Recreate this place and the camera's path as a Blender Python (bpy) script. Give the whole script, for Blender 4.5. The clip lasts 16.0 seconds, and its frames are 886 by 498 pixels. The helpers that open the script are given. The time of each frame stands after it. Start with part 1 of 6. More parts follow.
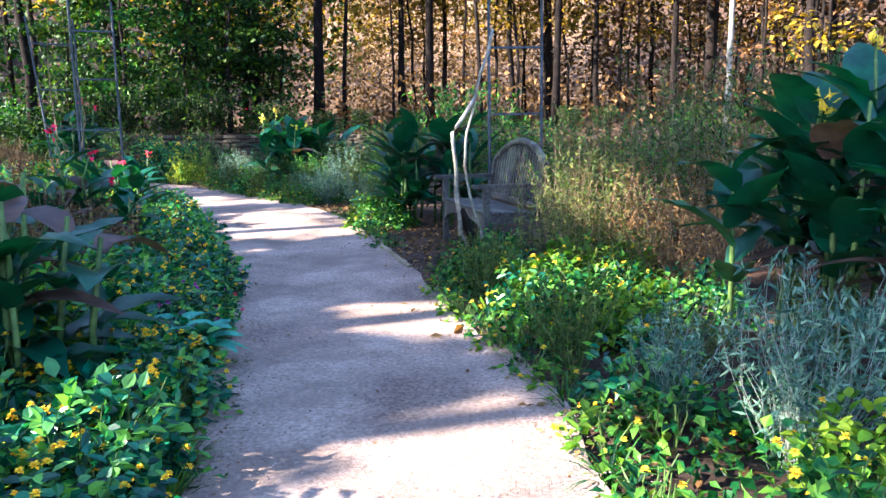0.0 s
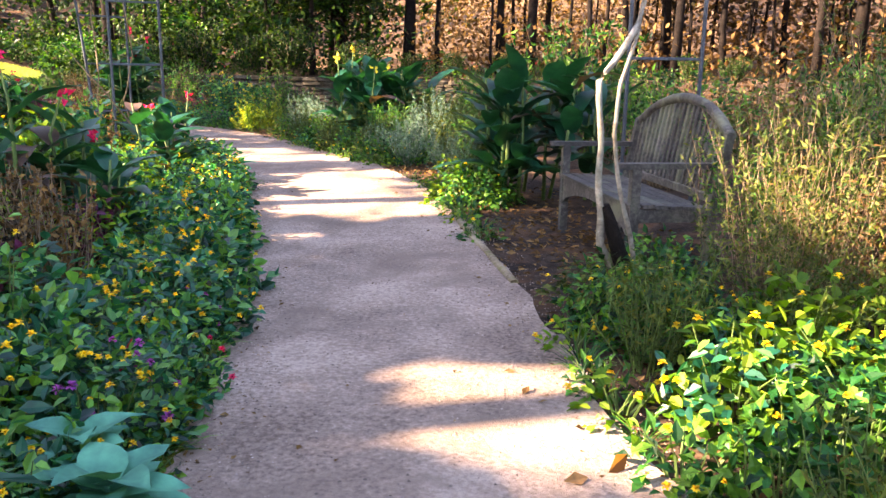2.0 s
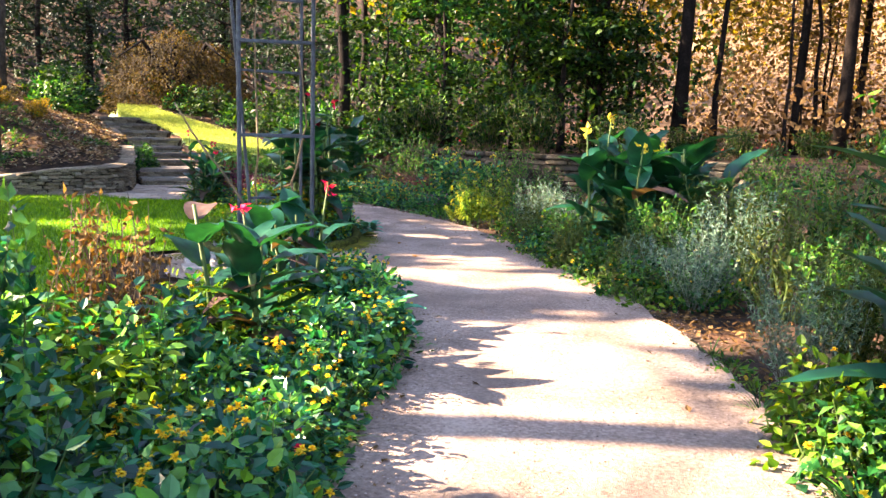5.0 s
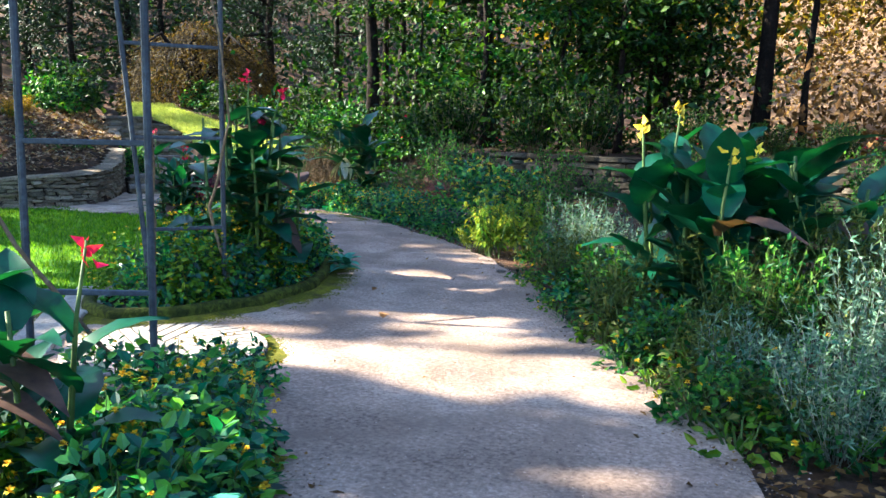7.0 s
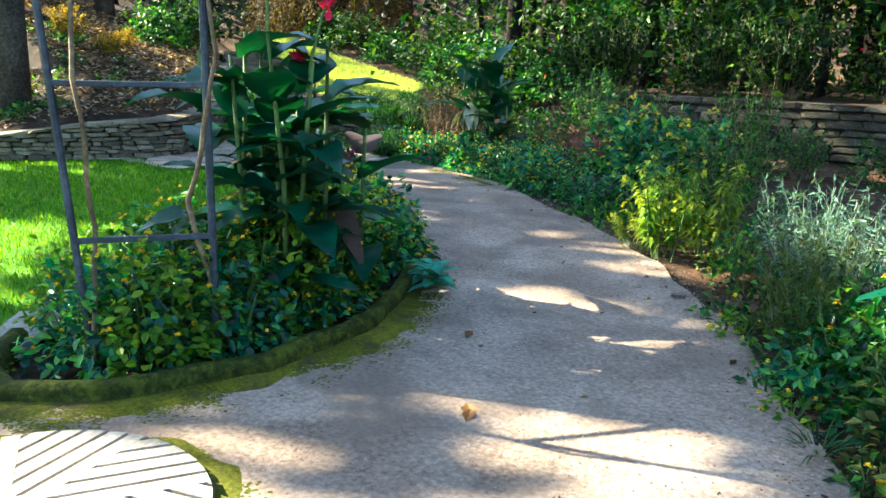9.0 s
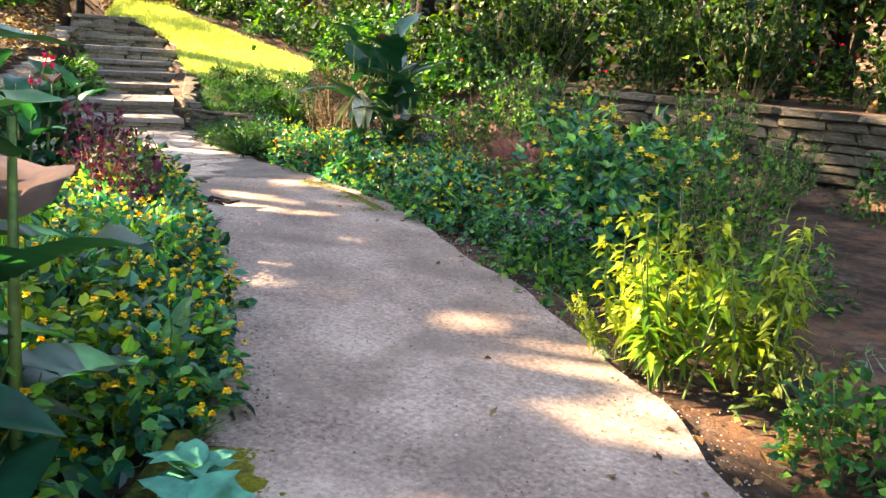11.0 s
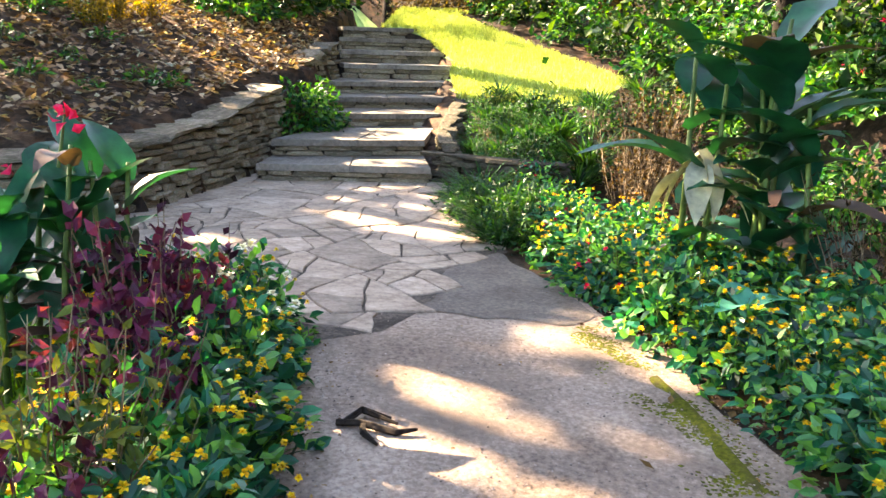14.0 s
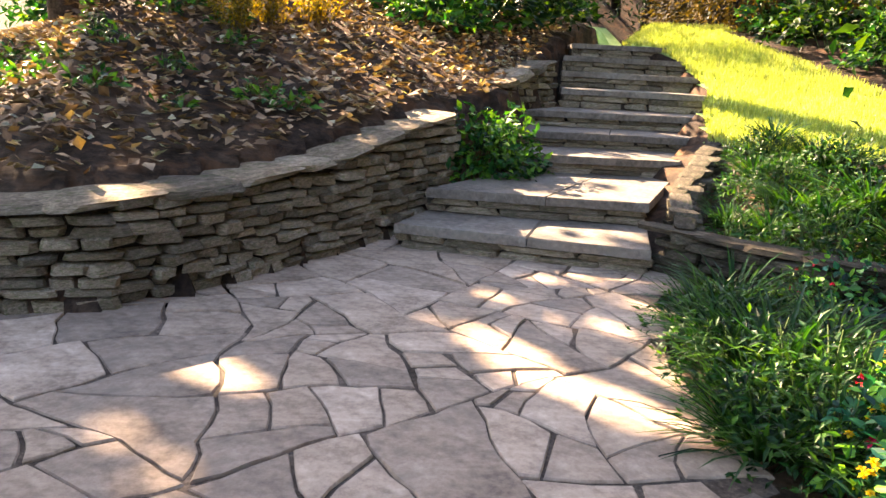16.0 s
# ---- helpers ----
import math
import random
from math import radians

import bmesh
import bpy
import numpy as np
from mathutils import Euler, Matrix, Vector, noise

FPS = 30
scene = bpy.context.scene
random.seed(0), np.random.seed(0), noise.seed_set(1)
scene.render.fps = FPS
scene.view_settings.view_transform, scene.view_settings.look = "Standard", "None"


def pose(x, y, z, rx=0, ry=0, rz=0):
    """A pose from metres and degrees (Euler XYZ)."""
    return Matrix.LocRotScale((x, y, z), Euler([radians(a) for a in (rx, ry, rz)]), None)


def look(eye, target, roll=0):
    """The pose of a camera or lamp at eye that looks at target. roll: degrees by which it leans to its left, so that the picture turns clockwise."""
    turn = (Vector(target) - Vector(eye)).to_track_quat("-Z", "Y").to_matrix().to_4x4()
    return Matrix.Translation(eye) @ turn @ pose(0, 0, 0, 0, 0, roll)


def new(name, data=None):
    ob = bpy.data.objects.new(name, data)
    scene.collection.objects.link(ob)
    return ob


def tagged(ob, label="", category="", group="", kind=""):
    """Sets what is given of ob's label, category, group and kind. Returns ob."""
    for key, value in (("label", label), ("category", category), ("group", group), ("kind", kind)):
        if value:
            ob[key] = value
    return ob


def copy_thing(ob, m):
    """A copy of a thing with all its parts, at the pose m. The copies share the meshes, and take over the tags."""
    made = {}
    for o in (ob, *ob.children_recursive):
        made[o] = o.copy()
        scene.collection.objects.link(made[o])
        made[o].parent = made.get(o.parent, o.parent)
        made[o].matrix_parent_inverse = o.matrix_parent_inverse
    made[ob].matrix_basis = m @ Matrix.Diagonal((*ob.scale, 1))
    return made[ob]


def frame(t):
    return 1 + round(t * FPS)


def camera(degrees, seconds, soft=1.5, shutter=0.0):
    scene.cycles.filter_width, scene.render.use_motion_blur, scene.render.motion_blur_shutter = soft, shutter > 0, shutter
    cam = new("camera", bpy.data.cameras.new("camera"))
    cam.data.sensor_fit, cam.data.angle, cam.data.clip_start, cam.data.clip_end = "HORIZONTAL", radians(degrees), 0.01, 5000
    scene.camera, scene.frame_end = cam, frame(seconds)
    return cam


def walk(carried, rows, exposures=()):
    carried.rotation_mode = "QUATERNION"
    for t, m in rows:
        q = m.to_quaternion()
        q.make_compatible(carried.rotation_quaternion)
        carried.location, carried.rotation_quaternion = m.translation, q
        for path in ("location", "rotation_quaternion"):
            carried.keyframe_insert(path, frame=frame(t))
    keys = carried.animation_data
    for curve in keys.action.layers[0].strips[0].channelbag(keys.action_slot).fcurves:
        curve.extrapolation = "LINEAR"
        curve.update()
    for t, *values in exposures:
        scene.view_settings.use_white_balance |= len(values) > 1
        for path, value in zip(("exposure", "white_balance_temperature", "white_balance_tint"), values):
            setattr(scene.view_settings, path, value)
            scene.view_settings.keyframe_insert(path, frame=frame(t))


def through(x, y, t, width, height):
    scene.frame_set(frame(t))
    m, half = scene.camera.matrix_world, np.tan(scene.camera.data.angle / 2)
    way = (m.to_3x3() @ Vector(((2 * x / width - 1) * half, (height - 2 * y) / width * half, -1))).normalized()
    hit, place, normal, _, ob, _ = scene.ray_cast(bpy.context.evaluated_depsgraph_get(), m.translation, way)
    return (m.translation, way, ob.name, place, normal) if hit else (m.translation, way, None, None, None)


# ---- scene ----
cam = camera(57.7, 16.0)
PATH = [
    (0, (0.209, 0.447, 1.256), (0.122, 2.419, 0.937), -0.9),
    (0.5, (0.102, 0.951, 1.217), (-0.065, 2.902, 0.812), 1.3),
    (1, (0.08, 1.521, 1.213), (-0.146, 3.453, 0.752), -0.4),
    (1.5, (-0.031, 2.127, 1.204), (-0.284, 4.053, 0.728), 1.2),
    (2, (-0.109, 2.742, 1.204), (-0.404, 4.67, 0.763), 0.9),
    (2.5, (-0.32, 3.338, 1.21), (-0.716, 5.252, 0.788), 2.6),
    (3, (-0.446, 3.949, 1.208), (-0.976, 5.841, 0.835), 1.7),
    (3.5, (-0.639, 4.569, 1.221), (-1.375, 6.395, 0.866), 1.0),
    (4, (-0.788, 5.204, 1.223), (-1.593, 7.006, 0.898), 0.4),
    (4.2, (-0.875, 5.456, 1.206), (-1.706, 7.248, 0.893), 0.8),
    (6.3, (-1.553, 8.423, 1.231), (-2.514, 10.159, 0.982), 1.7),
    (6.5, (-1.622, 8.65, 1.254), (-2.617, 10.366, 0.996), 1.7),
    (7, (-1.894, 9.259, 1.251), (-2.91, 10.959, 0.966), 1.3),
    (7.5, (-2.206, 9.817, 1.288), (-3.269, 11.489, 1.013), 3.2),
    (8, (-2.533, 10.376, 1.278), (-3.712, 11.965, 0.982), 1.7),
    (8.5, (-2.934, 10.883, 1.256), (-4.264, 12.327, 0.872), 2.0),
    (9, (-3.226, 11.49, 1.279), (-4.513, 12.955, 0.835), 1.3),
    (9.5, (-3.547, 12.048, 1.268), (-4.712, 13.612, 0.825), 2.1),
    (9.7, (-3.643, 12.29, 1.276), (-4.765, 13.883, 0.823), 1.3),
    (11.8, (-5.295, 14.5, 1.173), (-6.409, 16.092, 0.7), 4.9),
    (12, (-5.372, 14.715, 1.257), (-6.514, 16.268, 0.724), 3.1),
    (12.5, (-5.985, 15.252, 1.208), (-7.25, 16.685, 0.621), 5.8),
    (13, (-6.376, 15.622, 1.274), (-7.833, 16.891, 0.758), 2.5),
    (13.5, (-6.994, 16.036, 1.21), (-8.558, 17.164, 0.68), 4.7),
    (14, (-7.365, 16.438, 1.286), (-8.989, 17.495, 0.79), 1.8),
    (14.5, (-7.802, 16.734, 1.225), (-9.449, 17.726, 0.678), 6.1),
    (15, (-8.339, 17.261, 1.249), (-10.011, 18.187, 0.663), 3.8),
    (15.5, (-8.953, 17.652, 1.212), (-10.694, 18.487, 0.687), 4.4),
    (16, (-9.498, 17.929, 1.197), (-11.374, 18.45, 0.74), 3.1),
]
walk(cam, [(t, look(eye, target, roll)) for t, eye, target, roll in PATH], [(0, 3.5, 5300, 19), (0.5, 3.65, 5700, 30), (1, 3.8, 6400, 29), (1.5, 3.85, 7100, 27), (2, 3.9, 7300, 29), (2.5, 3.85, 6500, 21), (3, 3.9, 6600, 21), (4, 4.0, 7500, 25), (6.5, 3.2, 5400, 18), (7, 3.3, 5500, 9), (7.5, 3.4, 5900, 8), (8, 3.45, 5700, 0), (9.0, 3.5, 5800, -3), (9.5, 4.05, 7400, 20), (12, 4.22, 7600, 15), (12.5, 4.25, 7900, 19), (14.5, 4.2, 7200, 14), (15, 4.15, 7300, 18), (16, 3.88, 7600, 22)])

# ---- light ----
SUN_AZ = Vector((-0.92, -0.39, 0.0)).normalized()      # the way to the sun, on the ground
SUN_EL = radians(31)
TO_SUN = Vector((SUN_AZ.x * math.cos(SUN_EL), SUN_AZ.y * math.cos(SUN_EL), math.sin(SUN_EL)))
world = bpy.data.worlds.new("sky")
scene.world = world
world.use_nodes = True
wn = world.node_tree.nodes
sky = wn.new("ShaderNodeTexSky")
sky.sky_type = "NISHITA"
sky.sun_disc = False
sky.sun_elevation = SUN_EL
sky.sun_rotation = math.atan2(TO_SUN.x, TO_SUN.y)
wn["Background"].inputs["Strength"].default_value = 0.088
world.node_tree.links.new(sky.outputs[0], wn["Background"].inputs["Color"])
sun_data = bpy.data.lights.new("sun", "SUN")
sun_data.energy, sun_data.angle, sun_data.color = 5.0, radians(0.55), (1.0, 0.82, 0.58)
sun = new("sun", sun_data)
sun.matrix_world = look((0, 0, 30), Vector((0, 0, 30)) - TO_SUN)


# ---- materials ----
def nodes_of(name):
    m = bpy.data.materials.new(name)
    m.use_nodes = True
    nt = m.node_tree
    return m, nt, nt.nodes["Principled BSDF"], nt.nodes["Material Output"]


def ramp(nt, fac, stops):
    r = nt.nodes.new("ShaderNodeValToRGB")
    while len(r.color_ramp.elements) < len(stops):
        r.color_ramp.elements.new(0.5)
    for e, (p, c) in zip(r.color_ramp.elements, stops):
        e.position, e.color = p, (*c, 1)
    nt.links.new(fac, r.inputs[0])
    return r.outputs[0]


def noise_fac(nt, co, scale, detail=6, rough=0.6, dist=0.0):
    n = nt.nodes.new("ShaderNodeTexNoise")
    n.inputs["Scale"].default_value, n.inputs["Detail"].default_value = scale, detail
    n.inputs["Roughness"].default_value, n.inputs["Distortion"].default_value = rough, dist
    nt.links.new(co, n.inputs["Vector"])
    return n.outputs[0]


def mix_col(nt, a, b, fac, mode="MIX"):
    x = nt.nodes.new("ShaderNodeMix")
    x.data_type, x.blend_type = "RGBA", mode
    for s, v in ((x.inputs[6], a), (x.inputs[7], b), (x.inputs[0], fac)):
        if isinstance(v, (int, float)):
            s.default_value = v
        elif isinstance(v, tuple):
            s.default_value = (*v, 1)
        else:
            nt.links.new(v, s)
    return x.outputs[2]


def bump(nt, bsdf, h, strength, distance):
    b = nt.nodes.new("ShaderNodeBump")
    b.inputs["Strength"].default_value, b.inputs["Distance"].default_value = strength, distance
    nt.links.new(h, b.inputs["Height"])
    nt.links.new(b.outputs[0], bsdf.inputs["Normal"])


def surface(name, dark, mid, light, large=0.6, fine=30.0, rough=0.9, relief=0.01, vary=0.25, stain=None, stain_scale=1.2):
    """A two-scale weathered surface; vary: how much single pieces differ."""
    m, nt, bsdf, out = nodes_of(name)
    co = nt.nodes.new("ShaderNodeTexCoord").outputs["Object"]
    f1, f2 = noise_fac(nt, co, large, 4, 0.6, 0.4), noise_fac(nt, co, fine, 8, 0.7)
    add = nt.nodes.new("ShaderNodeMath")
    add.operation = "MULTIPLY_ADD"
    nt.links.new(f2, add.inputs[0])
    add.inputs[1].default_value = 0.55
    half = nt.nodes.new("ShaderNodeMath")
    half.operation = "MULTIPLY"
    nt.links.new(f1, half.inputs[0])
    half.inputs[1].default_value = 0.45
    nt.links.new(half.outputs[0], add.inputs[2])
    col = ramp(nt, add.outputs[0], ((0.37, dark), (0.5, mid), (0.63, light)))
    if stain:
        sf = noise_fac(nt, co, stain_scale, 5, 0.65, 0.6)
        col = mix_col(nt, col, stain, ramp(nt, sf, ((0.5, (0, 0, 0)), (0.66, (0.8, 0.8, 0.8)))))
    if vary:
        oi = nt.nodes.new("ShaderNodeObjectInfo").outputs["Random"]
        isl = nt.nodes.new("ShaderNodeNewGeometry").outputs["Random Per Island"]
        both = nt.nodes.new("ShaderNodeMath")
        both.operation = "ADD"
        nt.links.new(oi, both.inputs[0])
        nt.links.new(isl, both.inputs[1])
        fr = nt.nodes.new("ShaderNodeMath")
        fr.operation = "FRACT"
        nt.links.new(both.outputs[0], fr.inputs[0])
        g = ramp(nt, fr.outputs[0], ((0.0, (1 - vary,) * 3), (0.5, (1, 1 - vary * 0.1, 1 - vary * 0.25)), (1.0, (1 + vary,) * 3)))
        col = mix_col(nt, col, g, 1.0, "MULTIPLY")
    nt.links.new(col, bsdf.inputs["Base Color"])
    bsdf.inputs["Roughness"].default_value = rough
    bsdf.inputs["Specular IOR Level"].default_value = 0.1 if rough > 0.88 else 0.3
    if relief:
        bump(nt, bsdf, add.outputs[0], 0.7, relief)
    return m


def leaf(name, a, b, c, rough=0.5, through=0.35, gloss=0.35):
    """Leaf: three colours spread over the single leaves, and light let through."""
    m, nt, bsdf, out = nodes_of(name)
    isl = nt.nodes.new("ShaderNodeNewGeometry").outputs["Random Per Island"]
    col = ramp(nt, isl, ((0.0, a), (0.5, b), (1.0, c)))
    co = nt.nodes.new("ShaderNodeTexCoord").outputs["Object"]
    blot = ramp(nt, noise_fac(nt, co, 9.0, 4), ((0.3, (0.42, 0.45, 0.5)), (0.7, (1.35, 1.3, 1.15))))
    col = mix_col(nt, col, blot, 1.0, "MULTIPLY")
    oi = nt.nodes.new("ShaderNodeObjectInfo").outputs["Random"]
    col = mix_col(nt, col, ramp(nt, oi, ((0.0, (0.78, 0.8, 0.78)), (1.0, (1.15, 1.1, 1.0)))), 1.0, "MULTIPLY")
    nt.links.new(col, bsdf.inputs["Base Color"])
    bsdf.inputs["Roughness"].default_value = rough
    bsdf.inputs["Specular IOR Level"].default_value = gloss * 0.45
    tr = nt.nodes.new("ShaderNodeBsdfTranslucent")
    nt.links.new(mix_col(nt, col, (1.35, 1.25, 0.35), 1.0, "MULTIPLY"), tr.inputs["Color"])
    mx = nt.nodes.new("ShaderNodeMixShader")
    mx.inputs[0].default_value = through
    nt.links.new(bsdf.outputs[0], mx.inputs[1])
    nt.links.new(tr.outputs[0], mx.inputs[2])
    nt.links.new(mx.outputs[0], out.inputs["Surface"])
    return m


GRAVEL = surface("path_gravel", (0.115, 0.083, 0.063), (0.245, 0.183, 0.143), (0.41, 0.318, 0.25), 1.4, 46, 0.95, 0.03, 0, (0.165, 0.122, 0.093), 1.3)
SOIL = surface("leaf_mulch", (0.010, 0.007, 0.0055), (0.032, 0.022, 0.016), (0.085, 0.058, 0.04), 1.5, 16, 0.95, 0.05, 0, (0.10, 0.05, 0.025), 3.0)
# far litter ground, lightened: pale haze behind the woods painted into its colour
FLOOR = surface("haze_tan_litter", (0.03, 0.02, 0.013), (0.105, 0.068, 0.042), (0.24, 0.165, 0.10), 0.5, 8, 0.95, 0.05, 0, (0.10, 0.06, 0.03), 0.8)
GRIT = surface("grit", (0.10, 0.078, 0.066), (0.20, 0.16, 0.135), (0.34, 0.275, 0.23), 3, 20, 0.9, 0, 0.5)
KERB = surface("mossy_kerb", (0.010, 0.012, 0.004), (0.03, 0.037, 0.007), (0.09, 0.10, 0.012), 9, 40, 0.95, 0.015, 0, (0.075, 0.085, 0.010), 6)
MOSS = surface("moss", (0.03, 0.036, 0.004), (0.085, 0.09, 0.008), (0.18, 0.17, 0.016), 3, 60, 1.0, 0.02, 0.2, (0.06, 0.045, 0.025), 7)
# paler copy of TURF for the slope: full sun painted into the colour
HILLTURF = surface("sunpaint_turf", (0.14, 0.22, 0.05), (0.26, 0.36, 0.12), (0.38, 0.46, 0.19), 1.5, 70, 0.9, 0.02, 0)
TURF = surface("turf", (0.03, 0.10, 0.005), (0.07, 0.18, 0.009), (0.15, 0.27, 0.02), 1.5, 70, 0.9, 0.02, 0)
FLAG = surface("flagstone", (0.155, 0.115, 0.088), (0.30, 0.23, 0.178), (0.43, 0.34, 0.268), 2.5, 22, 0.85, 0.012, 0.3, (0.16, 0.125, 0.10), 1.8)
FLAGBED = surface("flag_joints", (0.025, 0.02, 0.016), (0.07, 0.055, 0.044), (0.16, 0.125, 0.10), 4, 60, 0.95, 0.01, 0)
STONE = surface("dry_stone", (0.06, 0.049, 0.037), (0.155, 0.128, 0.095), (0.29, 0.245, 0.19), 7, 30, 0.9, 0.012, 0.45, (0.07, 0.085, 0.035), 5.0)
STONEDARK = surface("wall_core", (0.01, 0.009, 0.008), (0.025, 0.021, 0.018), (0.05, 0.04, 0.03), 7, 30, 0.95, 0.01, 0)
STEP = surface("step_slab", (0.055, 0.048, 0.04), (0.125, 0.108, 0.09), (0.21, 0.182, 0.155), 3, 26, 0.85, 0.01, 0.2, (0.12, 0.11, 0.09), 3)
MILL = surface("millstone", (0.17, 0.15, 0.125), (0.28, 0.25, 0.215), (0.38, 0.345, 0.30), 4, 45, 0.9, 0.006, 0.06)
FURROW = surface("millstone_furrow", (0.04, 0.035, 0.03), (0.08, 0.07, 0.06), (0.12, 0.11, 0.09), 4, 45, 0.9, 0.006, 0)
TEAK = surface("weathered_teak", (0.014, 0.013, 0.012), (0.036, 0.034, 0.031), (0.10, 0.092, 0.082), 2.5, 40, 0.7, 0.004, 0.2, (0.10, 0.11, 0.07), 4)
TIMBER = surface("edging_timber", (0.10, 0.075, 0.045), (0.22, 0.17, 0.11), (0.33, 0.27, 0.18), 3, 40, 0.9, 0.006, 0.1, (0.13, 0.14, 0.04), 5)
DRIFT = surface("peeled_branch", (0.07, 0.058, 0.042), (0.17, 0.148, 0.115), (0.33, 0.30, 0.24), 4, 30, 0.7, 0.006, 0.1, (0.16, 0.19, 0.16), 5)
POST = surface("painted_post", (0.012, 0.017, 0.024), (0.028, 0.037, 0.05), (0.06, 0.075, 0.09), 4, 30, 0.55, 0.003, 0.1)
BARK = surface("bark", (0.003, 0.0025, 0.002), (0.009, 0.007, 0.006), (0.026, 0.02, 0.016), 3, 22, 0.95, 0.05, 0.3)
BARKGREY = surface("grey_bark", (0.02, 0.017, 0.015), (0.055, 0.047, 0.041), (0.12, 0.105, 0.092), 3, 22, 0.95, 0.04, 0.3)
STEMG = surface("green_stem", (0.025, 0.05, 0.010), (0.055, 0.10, 0.020), (0.11, 0.17, 0.04), 6, 20, 0.6, 0, 0.2)
STEMB = surface("dry_stem", (0.045, 0.03, 0.018), (0.11, 0.078, 0.045), (0.24, 0.18, 0.11), 6, 20, 0.8, 0, 0.3)
STEMS = surface("silver_stem", (0.07, 0.085, 0.07), (0.15, 0.175, 0.145), (0.30, 0.33, 0.28), 6, 20, 0.7, 0, 0.2)
# darker copy of STONE: the back wall's shade painted into the colour, plus moss
STONESHADE = surface("shade_tinted_mossy_stone", (0.02, 0.018, 0.014), (0.055, 0.047, 0.036), (0.12, 0.10, 0.075), 6, 30, 0.95, 0.012, 0.4, (0.02, 0.03, 0.01), 4.0)
L_LANT = leaf("lantana_leaf", (0.002, 0.026, 0.022), (0.008, 0.15, 0.088), (0.17, 0.44, 0.055), 0.36, 0.42, 1.0)
L_LIME = leaf("lime_leaf", (0.028, 0.095, 0.006), (0.085, 0.20, 0.010), (0.23, 0.34, 0.03), 0.45, 0.4, 0.35)
L_SPIRE = leaf("spire_leaf", (0.10, 0.16, 0.008), (0.20, 0.27, 0.015), (0.36, 0.40, 0.05), 0.5, 0.4, 0.3)
L_CANNA = leaf("canna_leaf", (0.001, 0.022, 0.026), (0.004, 0.058, 0.046), (0.022, 0.15, 0.026), 0.36, 0.35, 0.6)
L_WILT = leaf("wilted_canna_leaf", (0.025, 0.014, 0.018), (0.07, 0.042, 0.042), (0.20, 0.15, 0.12), 0.5, 0.25)
L_PALE = leaf("bleached_leaf", (0.30, 0.30, 0.22), (0.42, 0.42, 0.33), (0.5, 0.48, 0.38), 0.6, 0.2)
L_ROS = leaf("felted_leaf", (0.03, 0.17, 0.12), (0.055, 0.27, 0.20), (0.12, 0.38, 0.27), 0.6, 0.2, 0.3)
L_SILV = leaf("silver_leaf", (0.025, 0.075, 0.06), (0.075, 0.16, 0.125), (0.19, 0.30, 0.23), 0.6, 0.25)
L_PURP = leaf("purple_leaf", (0.026, 0.007, 0.020), (0.075, 0.012, 0.048), (0.16, 0.03, 0.095), 0.45, 0.3)
L_LITTER = leaf("fallen_leaf", (0.09, 0.055, 0.038), (0.23, 0.15, 0.105), (0.45, 0.34, 0.25), 0.8, 0.1, 0.2)
L_DRY = leaf("dry_leaf", (0.05, 0.028, 0.012), (0.12, 0.068, 0.028), (0.26, 0.165, 0.075), 0.8, 0.2, 0.15)
L_OLIVE = leaf("olive_leaf", (0.014, 0.035, 0.006), (0.042, 0.075, 0.014), (0.13, 0.15, 0.035), 0.55, 0.3)
L_FERN = leaf("fern_leaf", (0.002, 0.02, 0.007), (0.010, 0.095, 0.02), (0.11, 0.27, 0.026), 0.42, 0.35, 0.4)
L_WOOD = leaf("woodland_leaf", (0.002, 0.013, 0.004), (0.006, 0.034, 0.008), (0.055, 0.115, 0.010), 0.5, 0.35, 0.3)
L_GOLD = leaf("golden_leaf", (0.07, 0.065, 0.006), (0.20, 0.15, 0.012), (0.40, 0.27, 0.025), 0.6, 0.45)
L_RUST = leaf("rust_leaf", (0.04, 0.018, 0.009), (0.16, 0.082, 0.038), (0.40, 0.25, 0.13), 0.7, 0.45)
L_MAPLE = leaf("bronze_leaf", (0.015, 0.010, 0.004), (0.040, 0.029, 0.009), (0.115, 0.085, 0.022), 0.7, 0.35)
L_CONE = leaf("conifer_leaf", (0.003, 0.012, 0.006), (0.008, 0.024, 0.011), (0.02, 0.048, 0.016), 0.6, 0.15)
L_DEEP = leaf("deep_green_leaf", (0.002, 0.016, 0.006), (0.009, 0.062, 0.014), (0.06, 0.16, 0.02), 0.42, 0.35, 0.4)
# L_GRASS made paler for the slope, sunlight put into the leaf colour
L_HILL = leaf("sunpaint_grass_blade", (0.20, 0.30, 0.07), (0.34, 0.44, 0.15), (0.48, 0.55, 0.25), 0.5, 0.5)
L_TAN = leaf("tan_leaf", (0.09, 0.054, 0.028), (0.21, 0.13, 0.07), (0.37, 0.265, 0.155), 0.7, 0.5)
L_DUSK = leaf("dull_brown_leaf", (0.010, 0.008, 0.004), (0.035, 0.024, 0.012), (0.10, 0.06, 0.028), 0.7, 0.3)
L_PINK = leaf("pink_plume", (0.14, 0.04, 0.055), (0.26, 0.09, 0.11), (0.40, 0.18, 0.19), 0.8, 0.3)
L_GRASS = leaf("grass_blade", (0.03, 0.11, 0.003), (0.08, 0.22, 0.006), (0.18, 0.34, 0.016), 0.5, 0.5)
F_YEL = leaf("yellow_petal", (0.64, 0.34, 0.006), (0.77, 0.50, 0.010), (0.82, 0.63, 0.03), 0.6, 0.2)
F_RED = leaf("red_petal", (0.50, 0.006, 0.05), (0.66, 0.010, 0.09), (0.74, 0.03, 0.13), 0.6, 0.25)
